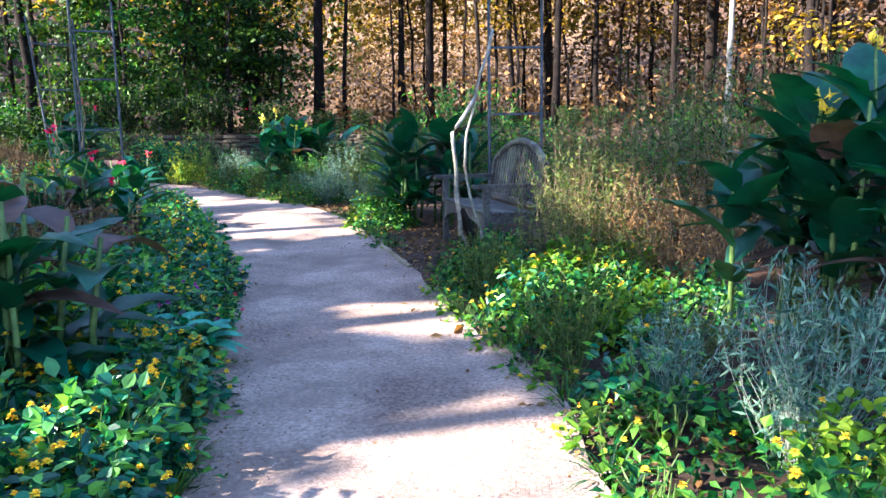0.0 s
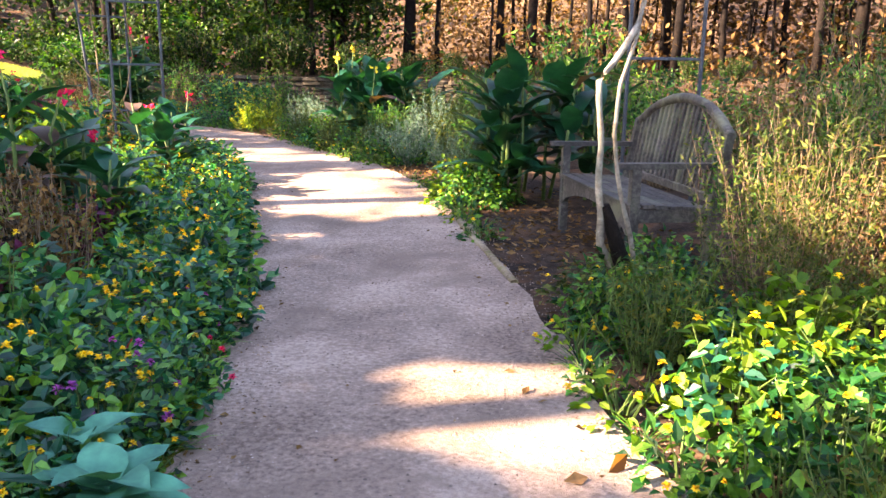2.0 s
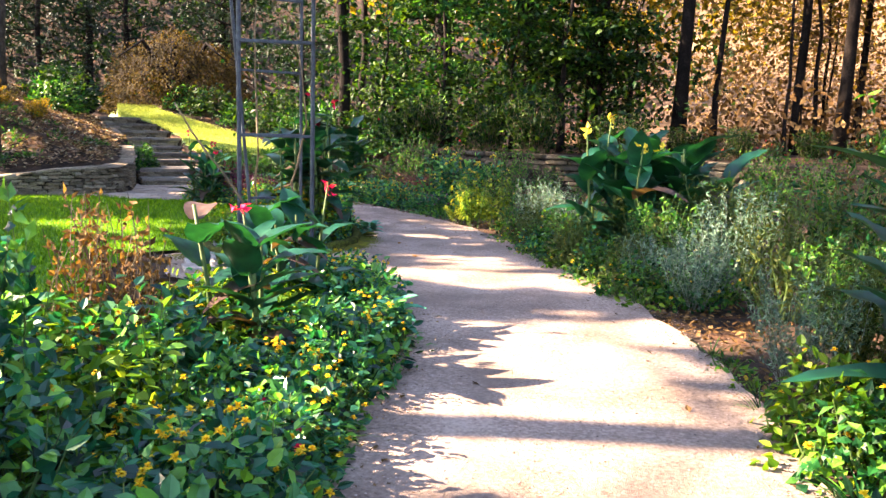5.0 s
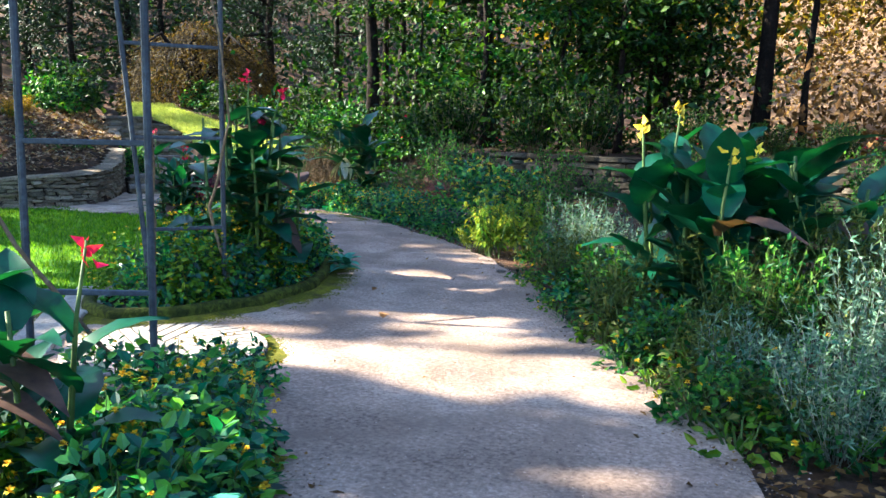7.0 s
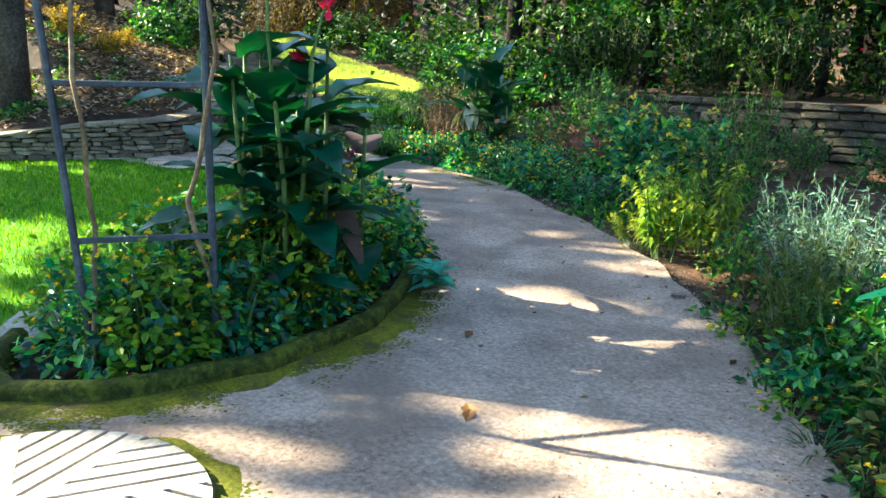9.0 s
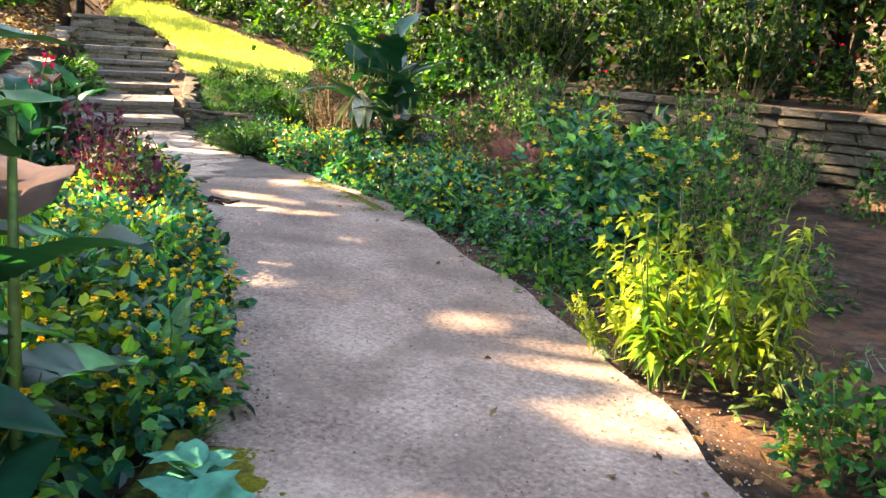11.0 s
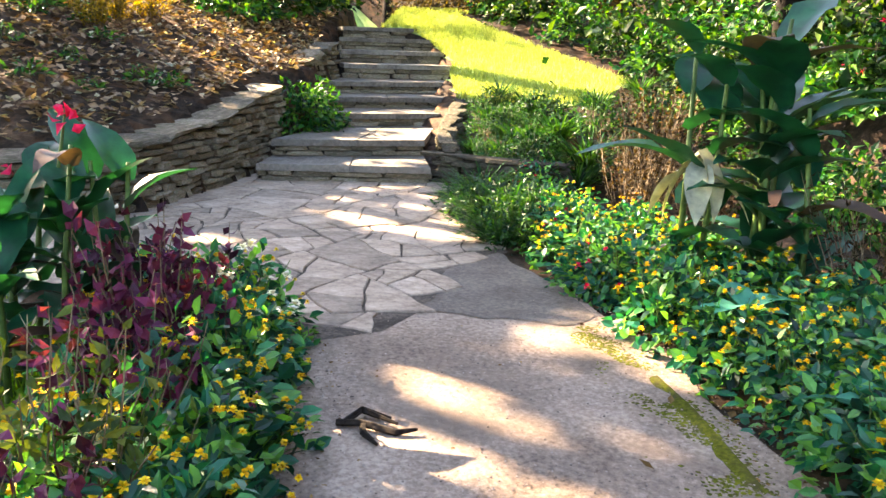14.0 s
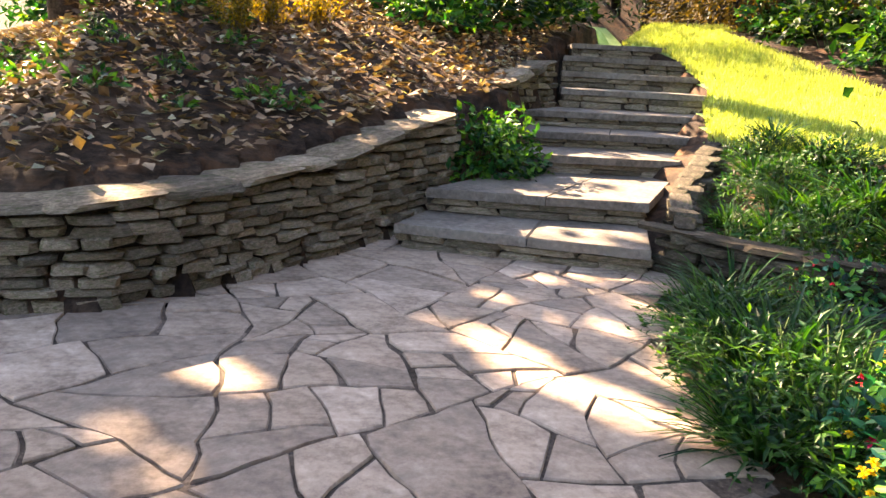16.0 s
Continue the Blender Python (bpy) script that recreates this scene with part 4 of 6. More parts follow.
def make_lantana(seed, flowers=F_YEL, mat=L_LANT, name="lantana", label="bushy green lantana with small yellow flower heads", nf=16, r=0.32, h=0.42, n=540, ll=0.058, lw=0.038, fs=0.02, cat="flowering plant"):
    rng = np.random.default_rng(seed)
    t = thing(name, label, cat)
    b = Bag()
    b.add(*dome_leaves(rng, n, r, h, ll, lw, 0.02, oval=mat in (L_LANT, L_LIME)))
    part("foliage", b.mesh("foliage", mat), t)
    s, _ = sprigs(rng, 9, r * 0.8, h * 0.85, 0.005)
    part("stemwork", s.mesh("stemwork", STEMG), t)
    if nf:
        part("bloom", heads(rng, int(nf * 1.5), r * 0.98, h * 0.99, fs).mesh("bloom", flowers), t)
    return t


def make_canna(seed, stems=5, h=1.0, spread=0.3, flower=F_RED, wilt=1, spikes=2, name="canna", label="tall canna with broad dark green leaves and red flowers", ll=0.47, lw=0.16, loose=0.3, start=0.12):
    rng = np.random.default_rng(seed)
    t = thing(name, label, "canna")
    def piece(kind, data, mat, label="", under=None):
        bag = Bag()
        bag.add(*data)
        return part(kind, bag.mesh(kind, mat, kind != "flower"), under or t, label)
    for k in range(stems):
        a, q = rng.uniform(0, 6.283), spread * rng.uniform(0.2, 1)
        foot = np.array([math.cos(a) * q, math.sin(a) * q, 0])
        hh = h * rng.uniform(0.72, 1.05)
        top = foot + [rng.normal(0, 0.07), rng.normal(0, 0.07), hh]
        tip = top + [rng.normal(0, 0.04), rng.normal(0, 0.04), 0.26]
        spine = [foot, (foot + top) / 2 + rng.normal(0, 0.015, 3), top] + ([tip] if k < spikes else [])
        stalk = piece("stem", tube(spine, [0.017, 0.014, 0.009, 0.005][: len(spine)], 6), STEMG)
        az = rng.uniform(0, 6.283)
        for j in range(7):
            s = start + (0.98 - start) * j / 6.5
            c = foot + (top - foot) * s
            az += 2.3 + rng.uniform(-0.4, 0.4)
            lift = (0.75 + 1.1 * s) * (1 - loose) + rng.uniform(-0.35, 0.3)
            way = [math.cos(az), math.sin(az), lift]
            size = ll * rng.uniform(0.75, 1.15) * (1 - 0.2 * s)
            gone = wilt and rng.random() < 0.12 * wilt
            piece("leaf", blade(c, way, [-math.cos(az) * lift, -math.sin(az) * lift, 1], size, lw * rng.uniform(0.8, 1.2), rng.uniform(0.9, 1.5) if gone else rng.uniform(0.15, 0.85) + 0.35 * loose, 8, 0.07, rng),
                  L_WILT if gone else L_CANNA, "brown wilted drooping leaf" if gone else "")
        if k < spikes:
            n = 7
            P = tip + rng.normal(0, 0.012, (n, 3)) - np.column_stack([np.zeros(n), np.zeros(n), rng.uniform(0, 0.06, n)])
            D = unit(rng.normal(0, 1, (n, 3)) + [0, 0, 0.5])
            piece("flower", leaves(P, D, rng.normal(0, 1, (n, 3)), 0.06, 0.04, 0.2, 0.4, 0.55), flower, "", stalk)
    return t


def make_stalks(seed, mat=L_DRY, stem=STEMB, name="dried_plant", label="stand of dried brown flower stalks", n=30, r=0.3, h=0.55, leafn=9, ll=0.035, lw=0.018, cat="plant", rad=0.004, lean=0.5):
    """Upright stalks with small leaves or husks all along them."""
    rng = np.random.default_rng(seed)
    t = thing(name, label, cat)
    s, ends = sprigs(rng, n, r, h, rad)
    part("stemwork", s.mesh("stemwork", stem), t)
    b = Bag()
    for foot, mid, top in ends:
        u = rng.uniform(0.2, 1.0, leafn)[:, None]
        P = np.where(u < 0.5, foot + (mid - foot) * u * 2, mid + (top - mid) * (u * 2 - 1))
        D = unit(rng.normal(0, 1, (leafn, 3)) + [0, 0, lean])
        b.add(*leaves(P, D, rng.normal(0, 1, (leafn, 3)), ll * rng.uniform(0.6, 1.3, leafn), lw, 0.1, 0.2))
    part("foliage", b.mesh("foliage", mat), t)
    return t


def make_rosette(seed, n=15, ll=0.23, lw=0.12, mat=L_ROS, name="rosette_plant", label="rosette of broad felted blue-green leaves", cat="plant", lift=0.7):
    rng = np.random.default_rng(seed)
    t = thing(name, label, cat)
    for k in range(n):
        a = k * 2.4 + rng.uniform(-0.3, 0.3)
        up = lift * (0.3 + 1.3 * k / n)
        b = Bag()
        b.add(*blade([0, 0, 0.12 + 0.12 * k / n], [math.cos(a), math.sin(a), up], [-math.cos(a) * up, -math.sin(a) * up, 1], ll * rng.uniform(0.75, 1.1), lw, rng.uniform(0.4, 0.9), 5, 0.06, rng))
        part("leaf", b.mesh("leaf", mat, True), t)
    return t


def make_grass(seed, mat=L_FERN, name="grass_clump", label="arching tuft of green strappy leaves", n=110, h=0.35, w=0.012, spread=0.28, cat="grass", arch=0.9):
    rng = np.random.default_rng(seed)
    t = thing(name, label, cat)
    b = Bag()
    for k in range(n):
        a, up = rng.uniform(0, 6.283), rng.uniform(0.8, 2.6)
        q = rng.uniform(0, spread * 0.4)
        b.add(*blade([math.cos(a) * q, math.sin(a) * q, 0], [math.cos(a), math.sin(a), up], [-math.cos(a) * up, -math.sin(a) * up, 1], h * rng.uniform(0.7, 1.25), w * rng.uniform(0.8, 1.3), arch * rng.uniform(0.5, 1.3), 4))
    part("foliage", b.mesh("foliage", mat), t)
    return t


def make_spires(seed, label="lime-yellow plant with drooping leafy spires"):
    rng = np.random.default_rng(seed)
    t = thing("spire_plant", label, "plant")
    st, fo = Bag(), Bag()
    for k in range(9):
        a = rng.uniform(0, 6.283)
        q = rng.uniform(0.05, 0.26)
        hh = rng.uniform(0.45, 0.85)
        foot, top = np.array([math.cos(a) * q * 0.4, math.sin(a) * q * 0.4, 0]), np.array([math.cos(a) * q, math.sin(a) * q, hh])
        st.add(*tube([foot, (foot + top) / 2, top], [0.006, 0.005, 0.002], 4))
        n = 26
        u = rng.uniform(0.25, 1.0, n)[:, None]
        az = rng.uniform(0, 6.283, n)
        D = np.column_stack([np.cos(az), np.sin(az), rng.uniform(-0.5, 0.3, n)])
        fo.add(*leaves(foot + (top - foot) * u, D, np.tile([0, 0, 1.0], (n, 1)), 0.15 * (1.2 - u[:, 0] * 0.85), 0.034, 0.1, 0.35))
    part("stemwork", st.mesh("stemwork", STEMG), t)
    part("foliage", fo.mesh("foliage", L_LIME if seed == 92 else L_SPIRE), t)
    return t


def spread_copies(makers, spots, rng, size=(0.8, 1.15), group="", tall=None):
    """Plants the made kinds, in turn, at the spots (x, y[, size])."""
    made = [None] * len(makers)
    for k, sp in enumerate(spots):
        i = k % len(makers)
        s = (sp[2] if len(sp) > 2 else 1.0) * rng.uniform(*size)
        m = here(sp[0], sp[1], rng.uniform(0, 360), s, 0, s * rng.uniform(0.85, 1.15))
        if made[i] is None:
            made[i] = makers[i]()
            if group:
                made[i]["group"] = group
            made[i].matrix_basis = m
        else:
            c = copy_thing(made[i], Matrix.Identity(4))
            c.matrix_basis = m


BARE = (-1.95, 12.1)


def clear(spots):
    """Leaves out the spots on the bare, littered patch of the far bed."""
    return [p for p in spots if math.hypot(p[0] - BARE[0], p[1] - BARE[1]) > 0.62]


def row(line, offset, step, s0=0.0, s1=1e9, jitter=0.08, rng=rs):
    """Spots along a line, set off to its left (+)."""
    out, s = [], s0
    total = min(length_of(line), s1)
    while s < total:
        p, w, _, _ = along(line, s)
        o = offset + rng.uniform(-jitter, jitter)
        out.append((p.x - w.y * o, p.y + w.x * o))
        s += step * rng.uniform(0.8, 1.2)
    return out


rp = random.Random(5)
LB = PATH_L[1:] + [(-4.35, 11.62)]
LB2 = PATH_L2
RB = PATH_R[1:]
# bed on the lawn side: lantana edging and the mixed planting behind it
edge_rows = row(LB, 0.22, 0.30) + row(LB, 0.5, 0.34)
mid_row = row(LB, 0.82, 0.36, 0, 1e9, 0.12)
high_rows = row(LB, 1.2, 0.40, 0, 1e9, 0.15) + row(LB, 1.6, 0.46, 1.0, 10.4, 0.18) + row(LB, 2.0, 0.55, 1.5, 10.0, 0.18)
mid_row, high_rows = ([p for p in r if not inside(*p, LAWN)] for r in (mid_row, high_rows))
low_end = [p for p in mid_row + high_rows if p[1] > 10.9]
sunny = [p for p in mid_row + high_rows if 9.4 < p[1] <= 10.9]
spread_copies([lambda: make_lantana(1), lambda: make_lantana(2, nf=22), lambda: make_lantana(3, nf=7), lambda: make_lantana(4, nf=13, ll=0.07, lw=0.047)], edge_rows + low_end, rp, (0.75, 1.05), "lantana edging the lawn bed")
# sunlit stretch: its yellow-green glow is put into the lime leaf colour
spread_copies([lambda: make_lantana(18, nf=12, n=460, mat=L_LIME, h=0.46), lambda: make_lantana(19, nf=8, n=460, h=0.5), lambda: make_lantana(20, nf=4, n=420, mat=L_LIME, h=0.44, name="leafy_plant", label="leafy yellow-green bedding plant in the sun", cat="plant")], sunny, rp, (0.8, 1.05), "sunny planting in the lawn bed")
mid_row, high_rows = ([p for p in r if p[1] <= 9.4] for r in (mid_row, high_rows))
is_dry = lambda p: 5.2 < p[1] < 7.3 and noise.noise((p[0] * 1.3, p[1] * 1.3, 0)) > -0.25 or 8.6 < p[1] < 9.5
dry_spots = [p for p in high_rows if is_dry(p)] + [p for p in mid_row if 5.6 < p[1] < 6.4]
spread_copies([lambda: make_lantana(14, nf=5, n=520, r=0.36, h=0.58), lambda: make_lantana(15, nf=9, n=520, r=0.36, h=0.62, ll=0.068, lw=0.045), lambda: make_lantana(16, nf=2, mat=L_LIME, n=460, r=0.34, h=0.6, name="leafy_plant", label="leafy yellow-green bedding plant", cat="plant")],
              [p for p in mid_row if p not in dry_spots and p not in low_end], rp, (0.85, 1.1), "middle planting in the lawn bed")
spread_copies([lambda: make_lantana(11, nf=3, n=760, r=0.4, h=0.86, ll=0.07, lw=0.045), lambda: make_lantana(13, nf=0, mat=L_LIME, n=680, r=0.38, h=0.9, ll=0.08, lw=0.05, name="leafy_plant", label="tall leafy yellow-green bedding plant", cat="plant"),
               lambda: make_stalks(17, L_LANT, STEMG, "salvia", "upright leafy salvia in the flower bed", 34, 0.36, 0.98, 26, 0.085, 0.045, "plant", 0.004), lambda: make_lantana(12, nf=6, n=720, r=0.42, h=0.8, ll=0.082, lw=0.052)],
              [p for p in high_rows if p not in dry_spots and p not in low_end], rp, (0.85, 1.08), "tall planting in the lawn bed")
spread_copies([lambda: make_stalks(21, h=0.78, n=60, leafn=16, ll=0.045, lw=0.022), lambda: make_stalks(22, h=0.85, n=54, leafn=18, mat=L_DUSK, ll=0.05, lw=0.025), lambda: make_stalks(24, h=0.72, n=50, leafn=18, mat=L_LIME, stem=STEMG, name="leafy_plant", label="thin yellow-green plant among dried stalks", ll=0.06, lw=0.025)], dry_spots, rp, (0.8, 1.1), "dried stalks in the lawn bed")
spread_copies([lambda: make_stalks(23, h=0.5, mat=L_PURP, name="purple_basil", label="dark purple leafy bedding plant", ll=0.06, lw=0.035, n=26, leafn=10)], [(-2.1, 4.9), (-2.5, 5.6), (-2.7, 6.7)], rp)
spread_copies([lambda: make_rosette(31), lambda: make_rosette(32, n=13)], [(-1.2, 4.42, 1.0), (-1.4, 4.6, 0.8), (-1.92, 6.42, 0.8), (-1.78, 6.2, 0.7), (-3.48, 10.62, 0.75), (-6.15, 14.75, 0.7), (-6.35, 14.9, 0.6), (-7.35, 15.5, 1.0), (-9.2, 16.82, 0.9), (-8.5, 16.42, 1.0), (-8.6, 18.95, 0.9), (-9.35, 19.25, 1.0)], rp, (0.95, 1.15), "felted rosettes")
CANNAS = [(-2.72, 6.95, 0.88), (-3.2, 7.0, 1.0), (-3.85, 9.85, 0.92), (-4.3, 10.6, 0.85), (-10.75, 16.85, 0.9), (-10.45, 16.6, 0.85)]
spread_copies([lambda: make_canna(41, spikes=1), lambda: make_canna(42, stems=6, spikes=2), lambda: make_canna(43, stems=5, wilt=1.5, spikes=1)], CANNAS, rp, (0.92, 1.08), "red cannas")
# oval bed with the trellis
oval = [p for p in row(RING[1:] + PATH_L2[:2], 0.4, 0.26, 0.5) + row(RING[2:] + PATH_L2[:2], 0.6, 0.32) + row(RING[2:] + PATH_L2[:2], 1.0, 0.4)]
oval = [p for p in oval if p[1] > 12.95]
spread_copies([lambda: make_lantana(51, nf=10, h=0.55, n=460), lambda: make_lantana(52, nf=16, h=0.6, n=520, r=0.32), lambda: make_lantana(53, nf=12, h=0.68, r=0.34, n=560, mat=L_LIME)], oval, rp, (0.75, 1.02), "lantana in the oval bed")
edge2 = row(LB2, 0.2, 0.28) + row(LB2, 0.5, 0.34) + [(-10.75, 17.55), (-10.95, 17.35), (-11.1, 17.1), (-10.8, 17.2)]
spread_copies([lambda: make_lantana(61, nf=26), lambda: make_lantana(62, nf=30, ll=0.07, lw=0.046)], edge2, rp, (0.8, 1.05), "lantana edging the second bed")
spread_copies([lambda: make_stalks(64, h=0.62, mat=L_PURP, stem=STEMB, name="purple_basil", label="dark purple leafy bedding plant in bloom", ll=0.062, lw=0.036, n=34, leafn=15, r=0.32), lambda: make_stalks(65, h=0.6, mat=L_OLIVE, name="seeded_plant", label="olive bedding plant gone to seed", ll=0.05, lw=0.022, n=30, leafn=14, r=0.3), lambda: make_stalks(69, h=0.5, mat=L_PURP, stem=STEMB, name="purple_basil", label="dark purple leafy bedding plant", ll=0.058, lw=0.034, n=30, leafn=14, r=0.3), lambda: make_stalks(70, h=0.6, mat=L_PURP, stem=STEMB, name="purple_basil", label="dark purple leafy bedding plant", ll=0.06, lw=0.034, n=34, leafn=16, r=0.3)], [(x - 0.45, y + 0.25) for x, y in row(LB2, 0.45, 0.42, 2.2) if x > -10.05], rp, (0.8, 1.1), "purple basil")
spread_copies([lambda: make_lantana(66, F_WHITE, nf=12, fs=0.035, name="white_flowers", label="leafy plant with clusters of white flowers")], [(-10.5, 17.42, 1.15), (-10.35, 17.28, 1.1)], rp)
spread_copies([lambda: make_lantana(67, F_PURP, nf=8, fs=0.03, name="purple_flowers", label="small plant with magenta flower clusters")], [(-1.75, 5.9), (-9.78, 17.12), (-7.2, 18.2), (-7.05, 18.3), (-1.5, 4.95)], rp, (0.6, 0.8))
spread_copies([lambda: make_lantana(68, F_RED, nf=6, fs=0.028, name="red_flowers", label="small bedding plant with red flowers")], [(-1.5, 5.3), (-2.9, 8.7), (-10.35, 19.45), (-7.5, 18.35), (-11.3, 19.95), (-12.9, 21.1), (-6.35, 13.5)], rp, (0.7, 0.9))

# bed on the far side of the path
spread_copies([lambda: make_lantana(71, nf=4, mat=L_FERN, name="low_shrub", label="low green leafy shrub spilling onto the path", cat="shrub"), lambda: make_lantana(72, nf=8, mat=L_LIME, n=360)],
              [(1.15, 2.55), (1.45, 2.9), (0.95, 2.2), (1.05, 4.75), (0.8, 5.15, 1.1), (0.62, 5.6, 1.1), (1.1, 5.5, 1.1), (0.9, 6.0), (0.5, 6.2, 0.8), (1.3, 6.2, 1.0), (-0.95, 9.85, 1.0), (-1.15, 10.2, 0.9), (-0.8, 10.1, 1.1)], rp, (0.9, 1.15), "lime lantana by the path")
spread_copies([lambda: make_lantana(73, nf=2, mat=L_FERN, name="low_shrub", label="low dark green leafy shrub at the path edge", cat="shrub", n=380), lambda: make_lantana(74, nf=1, mat=L_OLIVE, name="olive_shrub", label="loose olive-green shrub at the path edge", cat="shrub", n=330, ll=0.06, lw=0.03)],
              [(0.25, 6.75, 1.0), (0.05, 6.95, 0.9), (0.4, 7.1, 0.9), (-2.35, 12.75 + 0.15, 0.95), (-2.62, 12.85, 0.9), (-2.75, 13.35, 1.0), (-3.1, 13.75, 0.9), (-3.55, 14.35, 1.1), (-3.9, 14.9, 1.0), (-3.4, 14.0, 1.1), (-4.25, 15.35, 0.8), (-4.5, 15.6, 0.7), (-5.0, 16.35, 0.9), (-5.2, 16.7, 0.9)], rp, (0.85, 1.1), "low shrubs along the path")
spread_copies([lambda: make_lantana(75, nf=7, mat=L_FERN, name="low_shrub", label="low green leafy shrub with a few yellow flowers by the bench", cat="shrub", n=520, r=0.3, h=0.4)], [(0.12, 6.5, 0.9), (0.3, 6.3, 1.0), (0.38, 6.7, 1.0)], rp, (0.9, 1.05), "low shrubs by the bench")
# airy shrubs
AIRY = [(0.95, 6.9, 0.75), (1.1, 7.45, 0.8), (0.85, 6.4, 0.6), (1.35, 7.0, 0.85), (1.45, 7.4, 1.0), (1.9, 7.9, 1.1), (1.2, 6.9, 0.9), (1.75, 6.7, 1.0), (2.3, 7.3, 1.1), (2.2, 8.6, 1.1), (2.8, 8.0, 1.1), (1.7, 6.0, 0.8), (1.35, 8.6, 0.7), (2.9, 6.6, 1.1), (3.4, 7.6, 1.2), (3.3, 9.2, 1.2), (2.7, 9.9, 1.2)]
spread_copies([lambda: make_stalks(81, L_OLIVE, STEMB, "airy_shrub", "tall airy shrub of tan twigs and fine olive leaves", 64, 0.65, 1.15, 30, 0.05, 0.012, "shrub", 0.0022), lambda: make_stalks(80, L_FERN, STEMB, "airy_shrub", "tall airy shrub with fine green leaves", 60, 0.62, 1.1, 36, 0.05, 0.014, "shrub", 0.0022), lambda: make_stalks(79, L_OLIVE, STEMB, "airy_shrub", "tall airy shrub with olive leaves", 60, 0.68, 1.05, 34, 0.05, 0.014, "shrub", 0.0022),
               lambda: make_stalks(82, L_DRY, STEMB, "airy_shrub", "tall airy shrub of dry tan twigs", 70, 0.6, 0.9, 24, 0.04, 0.011, "shrub", 0.0022)], AIRY, rp, (1.05, 1.35), "airy shrubs beside the bench")
spread_copies([lambda: make_stalks(83, L_OLIVE, STEMG, "sage_bush", "fluffy olive and yellow-green sage bush", 60, 0.42, 0.8, 24, 0.055, 0.018, "shrub", 0.004), lambda: make_stalks(85, L_FERN, STEMG, "sage_bush", "fluffy green sage bush by the path", 60, 0.42, 0.75, 28, 0.055, 0.02, "shrub", 0.004), lambda: make_stalks(84, L_SILV, STEMS, "silver_bush", "soft grey-green silvery bush", 64, 0.4, 0.72, 38, 0.042, 0.011, "shrub", 0.0018)],
              [(-1.0, 11.3, 1.0), (-1.1, 12.0, 1.0), (-2.1, 12.75, 1.0), (-1.5, 12.7, 1.1), (-2.6, 13.9, 1.0), (-1.9, 13.5, 1.1), (-2.9, 14.5, 0.9), (-1.1, 13.0, 1.2), (-1.3, 11.0, 0.8), (-2.2, 14.6, 1.1)], rp, (0.9, 1.1), "sage and silver bushes")
SILVER = [(1.35, 3.25, 1.0), (1.6, 3.6, 1.0), (1.05, 3.75, 0.75), (-2.5, 13.2, 0.8), (-4.55, 16.2, 0.95), (-4.75, 16.55, 1.0), (-4.3, 15.95, 0.9), (-4.2, 16.6, 1.0)]
spread_copies([lambda: make_stalks(86, L_SILV, STEMS, "silver_plant", "wiry silver-stemmed plant with blue-green leaves", 46, 0.4, 0.7, 26, 0.055, 0.012, "plant", 0.002), lambda: make_stalks(87, L_SILV, STEMS, "silver_plant", "wiry silver-stemmed plant with blue-green leaves", 44, 0.36, 0.62, 24, 0.05, 0.012, "plant", 0.002)], SILVER, rp, (0.9, 1.1), "silver plants")
spread_copies([lambda: make_spires(91), lambda: make_spires(92)], [(-5.95, 16.75, 1.0), (-5.7, 16.65, 0.9), (-5.4, 16.8, 0.9), (-5.55, 17.0, 1.0), (-5.85, 17.2, 1.1)], rp, (0.9, 1.1), "lime spires")
lean_spire = make_spires(93, "lime-yellow leafy spire leaning over the gravel")
lean_spire.matrix_basis = pose(-5.95, 16.6, 0.05, 0, -62, -30) @ Matrix.Diagonal((0.3, 0.3, 0.5, 1))
# yellow and white cannas, and the tall ones in the oval bed
def one(makerf, x, y, turn=0, size=1.0):
    t = makerf()
    t.matrix_basis = here(x, y, turn, size)


one(lambda: make_canna(44, 8, 0.95, 0.3, F_RED, 1.6, 0, label="canna with broad dark leaves, some of them wilting", ll=0.42, lw=0.17, loose=0.5), -1.72, 3.62, 0, 1.1)
one(lambda: make_canna(113, 10, 1.42, 0.3, F_RED, 0.7, 3, label="tall leafy canna with red flowers in the oval bed", ll=0.5, lw=0.21, loose=0.6), -6.5, 13.88, 0)
one(lambda: make_canna(114, 9, 1.2, 0.34, F_RED, 1.8, 1, label="tall leafy canna beside the trellis", ll=0.5, lw=0.21, loose=0.6), -6.72, 14.3, 90)
one(lambda: make_canna(101, 12, 1.3, 0.42, F_BUTTER, 1.5, 3, label="tall canna with dark leaves and butter-yellow flowers", ll=0.6, lw=0.21, loose=0.1, start=0.35), 1.95, 4.75, 0, 1.08)
one(lambda: make_canna(102, 5, 1.1, 0.3, F_BUTTER, 2, 2, label="canna with dark leaves and yellow flowers", ll=0.55, lw=0.19), 2.35, 4.2, 80)
one(lambda: make_canna(103, 8, 1.0, 0.45, F_RED, 0.6, 0, label="dense clump of dark green canna leaves", ll=0.54, lw=0.17, loose=0.25, start=0.25), -0.6, 10.45, 20, 1.2)
one(lambda: make_canna(104, 6, 1.05, 0.4, F_RED, 1, 0, label="dense clump of dark green canna leaves", ll=0.54, lw=0.17, loose=0.25, start=0.25), -0.1, 10.2, 120, 1.2)
one(lambda: make_canna(105, 13, 0.98, 0.5, F_BUTTER, 0.5, 3, label="broad blue-green canna clump with yellow flowers", ll=0.48, lw=0.2, loose=0.1), -3.15, 14.85, 60, 1.2)
